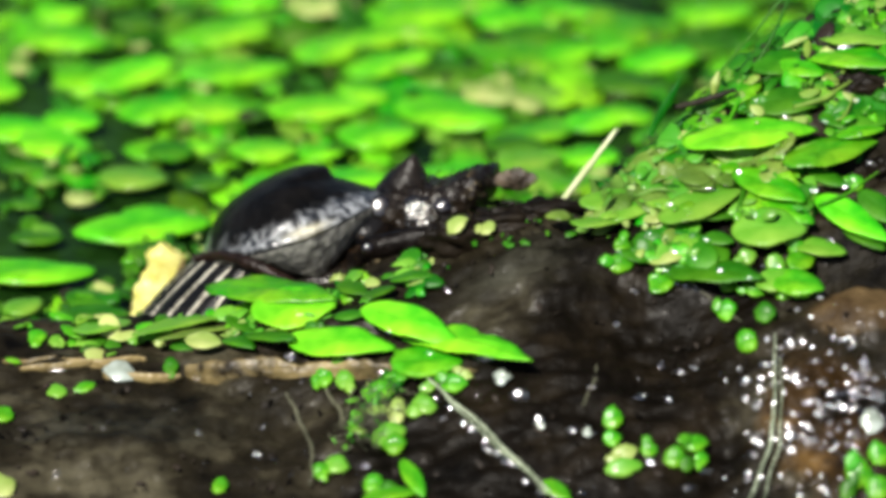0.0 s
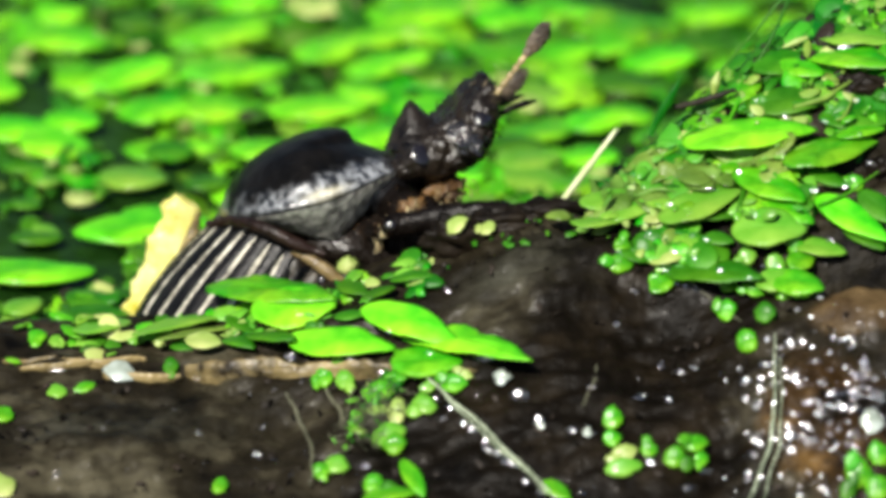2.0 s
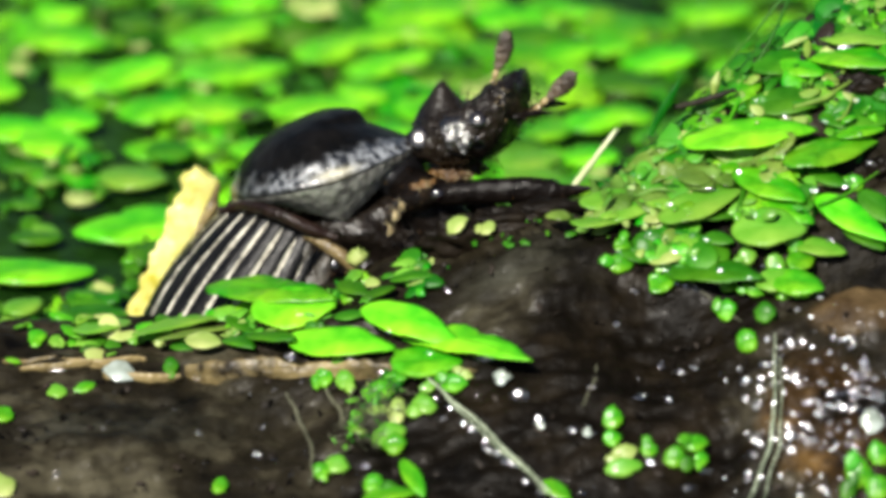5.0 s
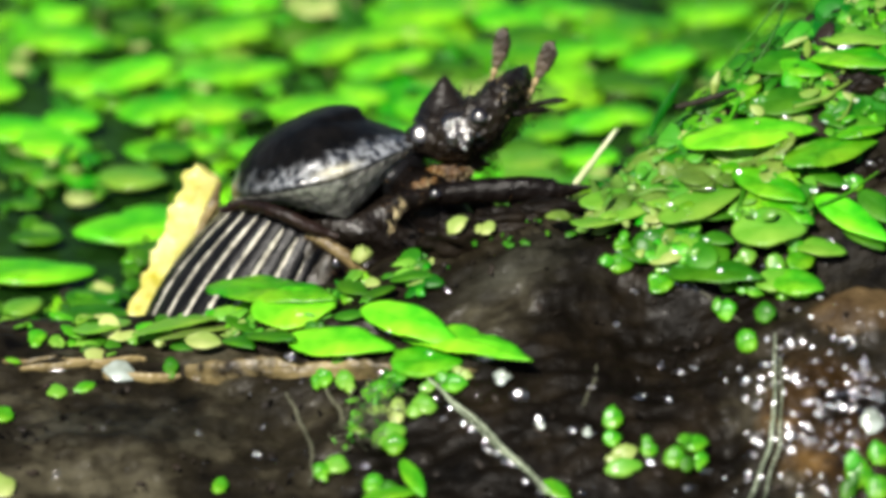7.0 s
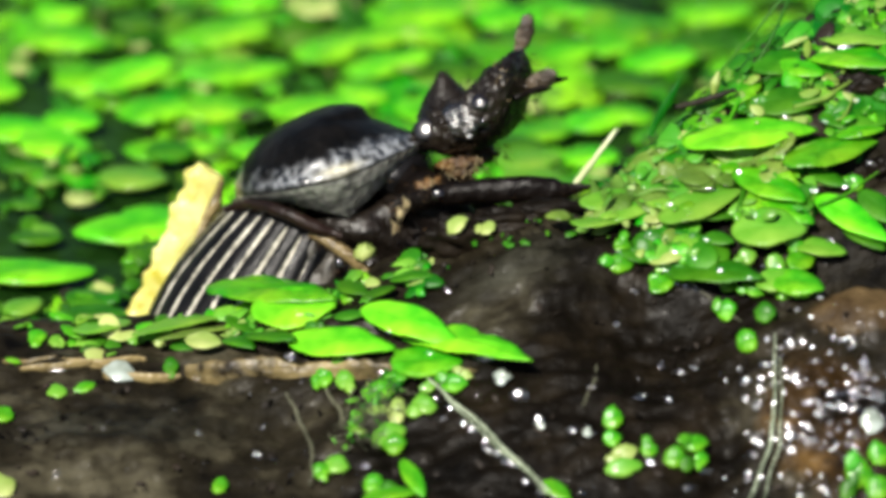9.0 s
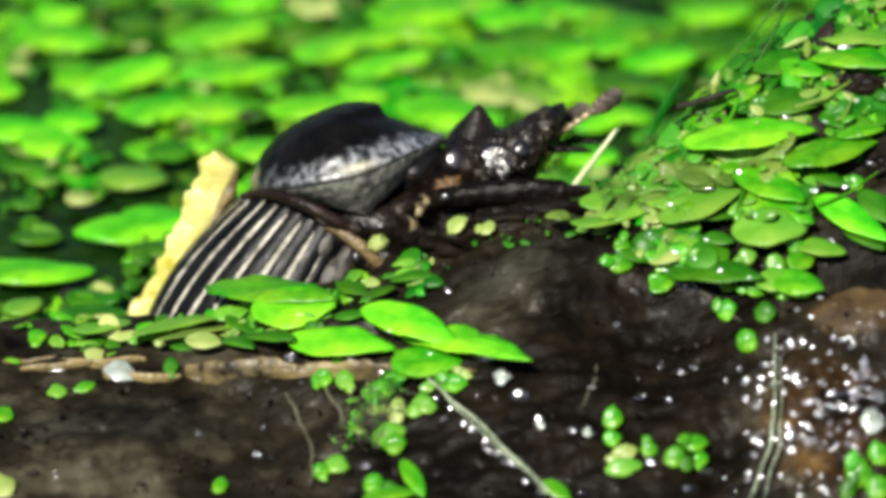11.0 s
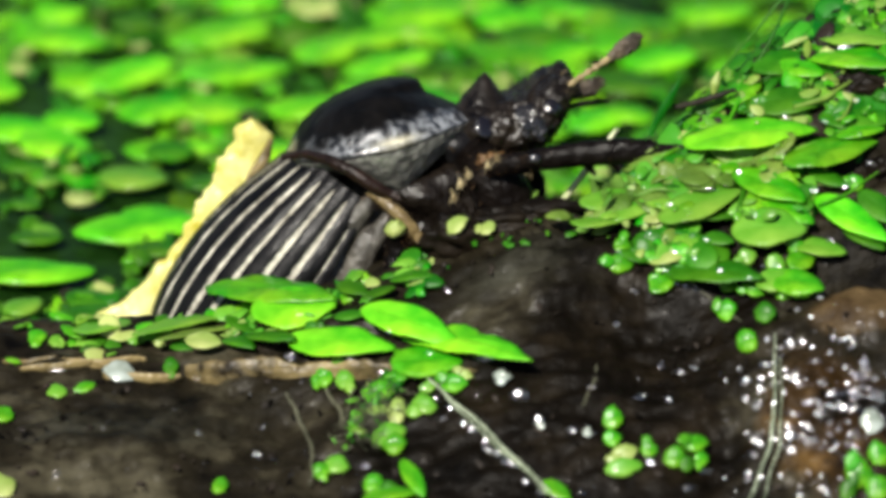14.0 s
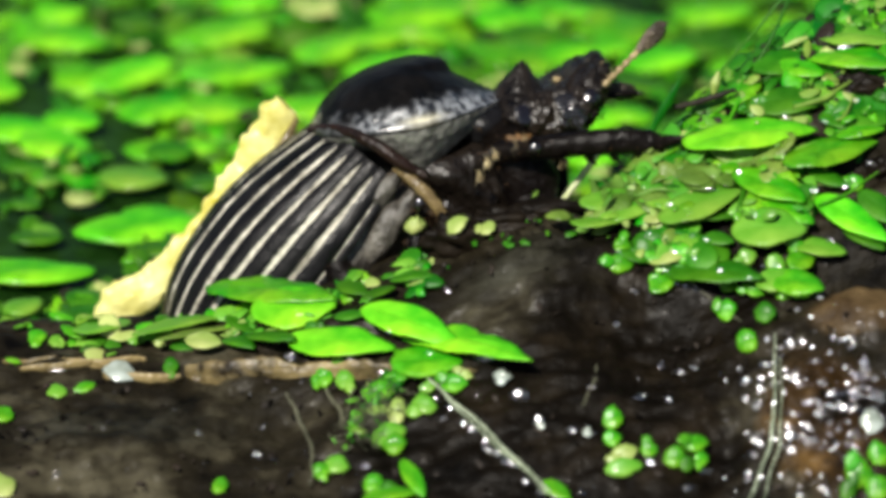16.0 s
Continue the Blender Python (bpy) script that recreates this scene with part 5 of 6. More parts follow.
part("withered_edge", mesh_of("withered_edge", *tube([(-4.75, 1.7, -0.5), (-4.1, 1.65, 0.5), (-3.5, 1.6, 1.3), (-3.15, 1.7, 2.1)], [0.08, 0.22, 0.26, 0.1], 10, 0.6), [TAN]), wilted_leaf, "brown withered leaf edge")


# ---- glinting droplets and small wet bumps ----
bead(0.15, -9.87, 0.56, 0.44)
bead(1.33, -10.67, 0.44, 0.33)
bead(1.92, -11.67, 0.44, 0.33)
bead(2.72, -12.36, 0.50, 0.39)
bead(3.14, -12.65, 0.44, 0.33)
bead(3.35, -9.19, 0.81, 0.77)
bead(4.20, -10.66, 0.56, 0.83)
bead(5.60, -11.08, 0.50, 0.39)
bead(6.41, -11.25, 0.44, 0.28)
bead(8.97, -12.56, 0.44, 0.44)
bead(10.14, -3.41, 0.56, 0.44)
bead(10.71, -3.61, 0.44, 0.33)
bead(11.12, -3.81, 0.44, 0.33)
bead(-6.69, -4.29, 0.62, 0.50)
bead(-2.58, -6.44, 0.94, 0.44)
bead(13.26, -8.90, 0.56, 0.50)
bead(13.20, -9.64, 0.44, 0.33)
bead(13.72, -10.28, 0.56, 0.66)
bead(13.81, -9.45, 0.38, 0.39)
bead(13.60, -11.75, 0.69, 0.55)
bead(13.83, -12.31, 0.50, 0.50)
bead(13.63, -12.63, 0.50, 0.39)
bead(13.25, -13.48, 0.50, 0.44)
bead(15.20, -7.69, 0.44, 0.50)
bead(15.16, -7.26, 0.38, 0.44)
bead(15.69, -7.65, 0.50, 0.39)
bead(15.28, -9.42, 0.69, 0.39)
bead(16.14, -9.45, 0.44, 0.33)
bead(15.64, -9.95, 0.56, 0.39)
bead(16.84, -9.19, 0.44, 0.33)
bead(17.92, -9.33, 0.62, 0.28)
bead(15.24, -11.26, 0.81, 0.50)
bead(15.72, -11.87, 0.62, 0.55)
bead(15.05, -12.18, 0.56, 0.50)
bead(15.14, -12.78, 0.62, 0.55)
bead(15.95, -12.56, 0.69, 0.50)
bead(16.46, -11.45, 0.44, 0.39)
bead(16.98, -10.51, 0.69, 0.33)
bead(17.58, -11.11, 0.69, 0.44)
bead(18.34, -10.01, 0.69, 0.39)
bead(18.83, -10.30, 0.69, 0.61)
bead(16.42, -13.84, 0.44, 0.39)
bead(16.48, -14.31, 0.50, 0.66)
bead(10.67, -13.78, 0.62, 0.39)
bead(10.40, -7.53, 0.44, 0.33)
bead(11.02, -7.42, 0.50, 0.28)
bead(9.55, -6.86, 0.31, 0.44)
bead(-17.06, -3.42, 0.81, 0.33)
bead(16.23, -5.42, 0.31, 0.28)
bead(7.59, -5.04, 0.31, 0.28)
bead(13.87, -9.07, 0.41, 0.33)
bead(18.50, -10.47, 0.34, 0.19)
bead(17.51, -9.02, 0.25, 0.33)
bead(16.77, -11.81, 0.28, 0.28)
bead(17.00, -10.37, 0.22, 0.30)
bead(15.81, -13.65, 0.31, 0.25)
bead(17.22, -13.91, 0.31, 0.22)
bead(15.91, -10.92, 0.34, 0.30)
bead(14.97, -11.61, 0.41, 0.19)
bead(16.12, -12.46, 0.25, 0.36)
bead(16.56, -12.57, 0.25, 0.30)
bead(17.58, -9.86, 0.25, 0.33)
bead(17.23, -14.67, 0.31, 0.25)
bead(17.59, -11.71, 0.25, 0.25)
bead(17.16, -12.01, 0.34, 0.30)
bead(18.43, -11.40, 0.28, 0.19)
bead(14.64, -13.68, 0.31, 0.33)
bead(15.02, -12.80, 0.38, 0.22)
bead(14.73, -12.45, 0.34, 0.36)
bead(14.37, -11.88, 0.41, 0.19)
bead(13.26, -11.30, 0.34, 0.22)
bead(16.77, -12.24, 0.41, 0.28)
bead(14.93, -12.45, 0.34, 0.25)
bead(15.99, -10.77, 0.38, 0.36)
bead(16.91, -8.32, 0.22, 0.28)
bead(16.54, -11.32, 0.28, 0.30)
bead(12.95, -8.09, 0.28, 0.25)
bead(17.79, -10.59, 0.28, 0.33)
bead(15.39, -12.24, 0.22, 0.33)
bead(17.36, -13.17, 0.31, 0.22)
bead(15.72, -10.85, 0.34, 0.30)
bead(16.22, -11.37, 0.38, 0.30)
bead(15.10, -12.27, 0.38, 0.28)
bead(10.77, 1.61, 0.94, 0.39, 1.25)
bead(16.39, -0.20, 0.50, 0.39, 1.25)
bead(11.17, 29.40, 0.33, 0.33, 1.25)
bead(13.22, 3.14, 1.10, 0.39, 1.25)
bead(13.19, 1.29, 0.28, 0.33, 1.25)
bead(17.56, -3.66, 0.28, 0.33, 1.25)
bead(14.59, -3.37, 0.39, 0.28, 1.25)
bead(18.02, 7.29, 0.99, 0.28, 1.25)
bead(10.34, -2.26, 0.72, 0.33, 1.25)
bead(2.00, -7.23, 0.83, 0.28, 1.25)
bead(11.88, 0.58, 0.83, 0.28, 1.25)
bead(16.92, 3.28, 0.44, 0.22, 1.25)
bead(7.61, -2.31, 0.44, 0.33, 1.25)
bead(13.83, -1.21, 0.55, 0.22, 1.25)
bead(10.13, 0.03, 0.50, 0.25, 1.25)
bead(10.99, -0.65, 0.39, 0.22, 1.25)
bead(11.71, -2.02, 0.44, 0.25, 1.25)
bead(12.31, -3.44, 0.33, 0.25, 1.25)
bead(13.53, -4.03, 0.39, 0.25, 1.25)
bead(9.83, -3.02, 0.39, 0.28, 1.25)
bead(11.20, -2.75, 0.33, 0.22, 1.25)
bead(15.82, -1.35, 0.39, 0.22, 1.25)
bead(17.83, -0.40, 0.50, 0.22, 1.25)
bead(17.03, -2.53, 0.33, 0.22, 1.25)
bead(15.30, 3.51, 0.44, 0.22, 1.25)
bead(14.08, 4.76, 0.39, 0.22, 1.25)
bead(18.44, 3.99, 0.44, 0.22, 1.25)
bead(18.85, 0.66, 0.39, 0.22, 1.25)
bead(9.11, -1.57, 0.33, 0.22, 1.25)
bead(15.70, -6.63, 0.33, 0.28, 1.25)
bead(16.69, -6.36, 0.33, 0.25, 1.25)
bead(-6.07, -3.16, 0.39, 0.22, 1.25)
bead(-0.35, -6.62, 0.44, 0.19, 1.25)
bead(-2.08, -4.84, 0.33, 0.19, 1.25)
bead(-3.82, -5.88, 0.39, 0.19, 1.25)
bead(-0.79, -8.06, 0.33, 0.28, 0.48)
bead(-0.22, -8.80, 0.25, 0.25, 0.48)
bead(0.39, -9.43, 0.33, 0.33, 0.48)
bead(0.93, -10.34, 0.25, 0.28, 0.48)
bead(1.33, -10.64, 0.33, 0.28, 0.48)
bead(1.87, -11.39, 0.28, 0.33, 0.48)
bead(2.36, -12.07, 0.33, 0.30, 0.48)
bead(2.97, -12.63, 0.25, 0.28, 0.48)
bead(3.62, -13.52, 0.28, 0.33, 0.48)
bead(4.18, -14.10, 0.25, 0.25, 0.48)
bead(14.38, -9.14, 0.22, 0.33, 0.48)
bead(14.44, -10.62, 0.22, 0.39, 0.48)
bead(14.37, -12.12, 0.22, 0.39, 0.48)
bead(13.85, -13.62, 0.25, 0.33, 0.48)


# ---- roots, straws and strips of bark ----
strand("rootlet", "pale glossy rootlet trailing down the wet log", "root", [(-0.96, -7.34), (0.39, -9.29), (1.62, -10.76), (2.97, -12.48), (4.06, -13.74), (4.91, -14.66)], [0.05, 0.08, 0.09, 0.09, 0.08, 0.07], ROOT, wave=0.1, lift=0.4)
strand("rootlet", "thin pale rootlet beside a thicker one", "root", [(-0.59, -7.83), (0.76, -9.94), (2.11, -11.67), (3.46, -13.14), (4.43, -14.41)], [0.03, 0.04, 0.05, 0.04, 0.04], ROOT, wave=0.15, lift=0.35)
strand("rootlet", "pale flat rootlet hanging over soaked bark", "root", [(14.51, -7.39), (14.47, -9.69), (14.39, -11.32), (14.16, -12.72), (13.61, -13.94), (13.23, -14.81)], [0.03, 0.06, 0.08, 0.08, 0.07, 0.05], ROOT, wave=0.1, lift=0.4)
strand("rootlet", "pale flat rootlet hanging over soaked bark", "root", [(14.69, -8.55), (14.74, -10.89), (14.55, -12.82), (14.14, -13.84), (13.83, -14.81)], [0.02, 0.04, 0.05, 0.04, 0.04], ROOT, wave=0.1, lift=0.4)
strand("alga_thread", "dull green algal thread on dark bark", "alga", [(-6.92, -6.40), (-6.41, -7.66), (-5.64, -10.18), (-5.74, -12.63)], [0.08, 0.09, 0.08, 0.05], ALGA, wave=0.2)
strand("alga_thread", "dull green algal thread on dark bark", "alga", [(-5.05, -6.74), (-4.55, -8.21), (-4.24, -9.90)], [0.07, 0.09, 0.06], ALGA, wave=0.2)
strand("alga_thread", "dull green algal thread on dark bark", "alga", [(-3.94, -7.14), (-4.25, -8.34), (-4.39, -9.34)], [0.05, 0.06, 0.04], ALGA, wave=0.2)
strand("alga_thread", "grey algal thread on dark bark", "alga", [(6.05, -10.00), (6.56, -8.72), (6.82, -7.26)], [0.05, 0.06, 0.04], ALGA, wave=0.2)
strand("alga_thread", "pale thread hanging from the fronds", "alga", [(10.71, -3.58), (11.81, -4.46), (13.02, -5.95)], [0.04, 0.05, 0.04], ALGA, wave=0.2)
strand("bark_strip", "tan strip of wet bark along the log's edge", "bark", [(-11.44, -3.77), (-10.31, -4.26), (-9.05, -4.76), (-7.56, -4.79), (-5.56, -5.51)], [0.30, 0.80, 0.95, 0.75, 0.40], TAN, flat=0.35, wave=0.3, lift=-0.02)
strand("bark_strip", "tan strip of wet bark along the log's edge", "bark", [(-8.05, -4.92), (-6.31, -5.51), (-4.07, -6.01), (-1.58, -6.63), (1.38, -7.56)], [0.25, 0.62, 0.62, 0.35, 0.12], TAN, flat=0.35, wave=0.3, lift=-0.02)
strand("bark_strip", "pale wet strip of bark on the log's edge", "bark", [(-18.80, -3.42), (-17.56, -3.32), (-16.31, -3.19), (-14.82, -2.91)], [0.12, 0.22, 0.20, 0.10], TAN, flat=0.4, wave=0.3, lift=0.1)
strand("bark_strip", "dark tan strip of bark", "bark", [(-19.58, -2.65), (-17.34, -2.40), (-15.32, -3.06), (-13.08, -2.69)], [0.20, 0.30, 0.30, 0.15], TAN, flat=0.4, wave=0.3, lift=-0.05)
strand("bark_strip", "brown flake of bark under whitish scale", "bark", [(-15.05, -3.74), (-13.80, -4.13), (-11.56, -4.14)], [0.20, 0.35, 0.20], TAN, flat=0.4, wave=0.3, lift=0.0)
strand("twig", "black wet twig lying on the log's crest", "twig", [(-0.80, 0.50), (1.60, 0.60), (2.90, 0.50), (4.89, 0.30), (6.89, 0.28)], [0.20, 0.35, 0.40, 0.36, 0.15], MUD, wave=0.3, lift=0.35)
strand("straw", "stiff pale straw standing out of the log", "straw", [(4.94, 4.00), (6.44, 4.20), (7.74, 4.40)], [0.13, 0.15, 0.09], STRAW, air=[4.97, 7.01, 8.85])
strand("grass_blade", "dark green pointed blade standing among fronds", "grass", [(9.18, 3.60), (9.68, 3.80), (10.22, 4.00), (10.55, 4.20)], [0.12, 0.20, 0.16, 0.04], DEEP, air=[8.88, 9.89, 10.77, 11.42], flat=0.3)
strand("twig", "black twig sticking out of the fronds", "twig", [(10.34, 4.20), (11.44, 4.40), (12.95, 4.60)], [0.12, 0.17, 0.10], TWIG, air=[9.99, 10.17, 10.63], wave=0.2)
strand("husk", "small pale pointed husk among fronds", "husk", [(12.00, 4.60), (12.09, 4.70), (12.24, 4.80)], [0.10, 0.24, 0.05], CREAM, air=[10.36, 10.92, 11.48])
strand("grass_blade", "green grass stem leaning over the log's end", "grass", [(12.08, 5.20), (13.22, 6.20), (14.24, 7.00), (15.24, 7.60)], [0.05, 0.07, 0.07, 0.05], DEEP, air=[10.92, 11.98, 12.86, 13.97])
strand("grass_blade", "dark green grass stem leaning over the log's end", "grass", [(13.74, 6.40), (14.75, 7.20), (15.50, 7.80)], [0.06, 0.08, 0.06], DEEP, air=[10.65, 12.23, 13.89])
stems = random.Random(52)
for _ in range(26):
    x, y = stems.uniform(8.5, 18.0), stems.uniform(-1.5, 6.0)
    a, n = stems.gauss(0.5, 0.5), stems.uniform(1.2, 3.0)
    places = [(x + n * t * math.cos(a), y + n * t * math.sin(a) + stems.gauss(0, 0.12)) for t in (-0.5, 0.0, 0.5)]
    r = stems.uniform(0.05, 0.11)
    strand("stem", "limp pale green stem lying among stranded duckweed", "stem", places, [r, r * 1.3, r * 0.5], stems.choice((PALE, LIMP, DEEP, MEADOW)), 0.6, 0.2, stems.uniform(0.5, 1.0))
strand("husk", "cream sliver of husk on the fronds", "husk", [(15.13, 7.00), (15.76, 7.10), (16.27, 7.20)], [0.06, 0.16, 0.05], CREAM, air=[11.65, 11.88, 12.06])


# ---- what moves ----
def motions():
    crawl = [
        (0, mm_pose(-8.22, 6.50, -0.10, -15.0, -8.0, 0.0)),
        (0.5, mm_pose(-7.89, 6.50, 0.55, -15.0, -8.5, 0.0)),
        (1, mm_pose(-7.93, 6.50, 0.79, -15.0, -9.0, 0.0)),
        (1.5, mm_pose(-7.78, 6.50, 1.29, -15.0, -9.3, 0.0)),
        (2, mm_pose(-7.60, 6.50, 1.66, -15.0, -9.7, 0.0)),
        (2.5, mm_pose(-7.39, 6.50, 1.91, -15.0, -10.2, 0.0)),
        (3, mm_pose(-7.30, 6.50, 2.06, -15.0, -10.5, 0.0)),
        (3.5, mm_pose(-7.02, 6.50, 2.31, -15.0, -10.7, 0.0)),
        (4, mm_pose(-7.06, 6.50, 2.36, -15.0, -10.6, 0.0)),
        (6.5, mm_pose(-6.89, 6.50, 2.50, -15.0, -11.2, 0.0)),
        (7, mm_pose(-6.93, 6.50, 2.46, -15.0, -11.1, 0.0)),
        (7.5, mm_pose(-6.95, 6.50, 2.46, -15.0, -11.1, 0.0)),
        (8, mm_pose(-6.95, 6.50, 2.41, -15.0, -11.3, 0.0)),
        (8.5, mm_pose(-6.92, 6.50, 2.43, -15.0, -11.2, 0.0)),
        (9, mm_pose(-6.78, 6.50, 2.50, -15.0, -10.9, 0.0)),
        (11.5, mm_pose(-5.78, 6.50, 3.22, -15.0, -6.0, 0.0)),
        (12, mm_pose(-5.40, 6.50, 3.61, -15.0, -4.1, 0.0)),
        (12.5, mm_pose(-5.15, 6.50, 3.95, -15.0, -3.1, 0.0)),
        (13, mm_pose(-4.93, 6.50, 4.35, -15.0, -2.9, 0.0)),
        (13.5, mm_pose(-4.93, 6.50, 4.38, -15.0, -3.1, 0.0)),
        (14, mm_pose(-4.47, 6.50, 4.67, -15.0, -2.8, 0.0)),
        (14.5, mm_pose(-4.04, 6.50, 4.98, -15.0, -1.9, 0.0)),
        (15, mm_pose(-3.86, 6.50, 5.26, -15.0, -1.0, 0.0)),
        (15.5, mm_pose(-3.55, 6.50, 5.73, -15.0, -0.3, 0.0)),
        (16, mm_pose(-3.39, 6.50, 5.90, -15.0, 0.0, 0.0)),
    ]
    walk(beetle, crawl)
    walk(head, [
        (0, mm_pose(6.47, 0.41, 2.32, 0.0, 14.9, -18.0)),
        (0.5, mm_pose(7.00, 0.34, 2.31, 0.0, 10.9, -18.0)),
        (1, mm_pose(7.18, -0.05, 2.68, 0.0, 1.1, 5.4)),
        (1.5, mm_pose(7.32, -0.02, 2.73, 0.0, -8.3, 18.0)),
        (2, mm_pose(7.02, -0.05, 2.77, 0.0, -6.6, 18.0)),
        (2.5, mm_pose(7.07, -0.03, 2.74, 0.0, -6.8, 14.4)),
        (3, mm_pose(6.99, 0.00, 2.73, 0.0, 1.1, 0.0)),
        (3.5, mm_pose(7.40, 0.15, 2.41, 0.0, 3.4, -12.6)),
        (4, mm_pose(7.53, 0.21, 2.54, 0.0, 3.1, -18.0)),
        (6.5, mm_pose(7.54, 0.20, 2.83, 0.0, 2.0, -18.0)),
        (7, mm_pose(7.55, 0.22, 2.87, 0.0, 3.5, -18.0)),
        (7.5, mm_pose(7.58, 0.21, 2.79, 0.0, 3.1, -18.0)),
        (8, mm_pose(7.46, 0.25, 2.85, 0.0, 5.0, -18.0)),
        (8.5, mm_pose(7.85, 0.11, 2.89, 0.0, -2.8, -18.0)),
        (9, mm_pose(7.76, 0.08, 3.09, 0.0, -4.5, -18.0)),
        (9.2, mm_pose(7.49, 0.14, 3.11, 0.0, 1.1, -14.4)),
        (11.3, mm_pose(7.45, 0.18, 1.52, 0.0, 11.1, -9.0)),
        (11.5, mm_pose(7.26, 0.15, 1.83, 0.0, 12.9, -7.2)),
        (12, mm_pose(7.14, -0.11, 1.93, 0.0, 5.7, 7.2)),
        (12.5, mm_pose(6.48, -0.12, 2.47, 0.0, -2.6, 18.0)),
        (13, mm_pose(6.61, -0.03, 2.26, 0.0, -7.6, 18.0)),
        (13.3, mm_pose(6.50, -0.10, 2.20, 0.0, -3.4, 18.0)),
        (13.5, mm_pose(6.44, -0.12, 2.19, 0.0, -2.4, 18.0)),
        (13.7, mm_pose(6.23, -0.14, 2.05, 0.0, -1.2, 18.0)),
        (14, mm_pose(6.11, -0.12, 2.02, 0.0, -0.3, 14.4)),
        (14.5, mm_pose(6.22, 0.00, 1.18, 0.0, 13.2, 0.0)),
        (15, mm_pose(6.70, 0.00, 0.97, 0.0, 10.6, 0.0)),
        (15.5, mm_pose(6.54, -0.09, 1.08, 0.0, 8.7, 5.4)),
        (16, mm_pose(6.48, -0.15, 1.73, 0.0, -0.6, 18.0)),
    ])
    walk(near_antenna, [
        (0, mm_pose(2.17, 0.33, 1.61, 0.0, -24.0, 0.0)),
        (0.5, mm_pose(2.97, 0.52, 1.93, 0.0, -16.7, 0.0)),
        (1, mm_pose(4.02, -1.88, 2.61, 0.0, -42.5, 0.0)),
        (1.5, mm_pose(3.58, -3.63, 2.66, 0.0, -11.3, 0.0)),
        (2, mm_pose(3.68, -3.25, 2.82, 0.0, -35.2, 0.0)),
        (2.5, mm_pose(3.94, -2.64, 3.12, 0.0, -49.7, 0.0)),
        (3, mm_pose(2.72, -1.30, 0.78, 0.0, -17.6, 0.0)),
        (3.5, mm_pose(2.10, -0.13, 0.98, 0.0, -22.8, 0.0)),
        (4, mm_pose(3.29, 0.79, 0.73, 0.0, -14.5, 0.0)),
        (6.5, mm_pose(3.60, 0.10, 0.81, 0.0, -70.5, 0.0)),
        (7, mm_pose(3.68, 0.42, 1.01, 0.0, -57.4, 0.0)),
        (7.5, mm_pose(3.66, 0.41, 1.34, 0.0, -49.4, 0.0)),
        (8, mm_pose(3.68, 0.55, 1.40, 0.0, -42.6, 0.0)),
        (8.5, mm_pose(3.61, 0.71, 1.37, 0.0, -34.9, 0.0)),
        (9, mm_pose(1.80, 0.35, 1.30, 0.0, -9.3, 0.0)),
        (9.2, mm_pose(1.90, -0.06, 1.35, 0.0, -15.4, 0.0)),
        (11.3, mm_pose(3.92, -0.29, 1.92, 0.0, -36.2, 0.0)),
        (11.5, mm_pose(3.68, -0.49, 1.98, 0.0, -32.5, 0.0)),
        (12, mm_pose(4.06, -2.21, 2.03, 0.0, -13.9, 0.0)),
        (12.5, mm_pose(3.43, -3.38, 2.87, 0.0, -38.0, 0.0)),
        (13, mm_pose(3.50, -3.43, 2.91, 0.0, -19.7, 0.0)),
        (13.5, mm_pose(3.54, -3.56, 2.58, 0.0, -7.7, 0.0)),
        (14, mm_pose(3.61, -2.99, 2.79, 0.0, -29.0, 0.0)),
        (14.5, mm_pose(2.11, -1.30, -1.18, 0.0, -59.8, 0.0)),
        (15, mm_pose(3.41, -1.30, 1.94, 0.0, -19.8, 0.0)),
        (15.5, mm_pose(2.85, -1.97, 1.88, 0.0, -15.6, 0.0)),
        (16, mm_pose(3.19, -3.33, 2.40, 0.0, -41.7, 0.0)),
    ])
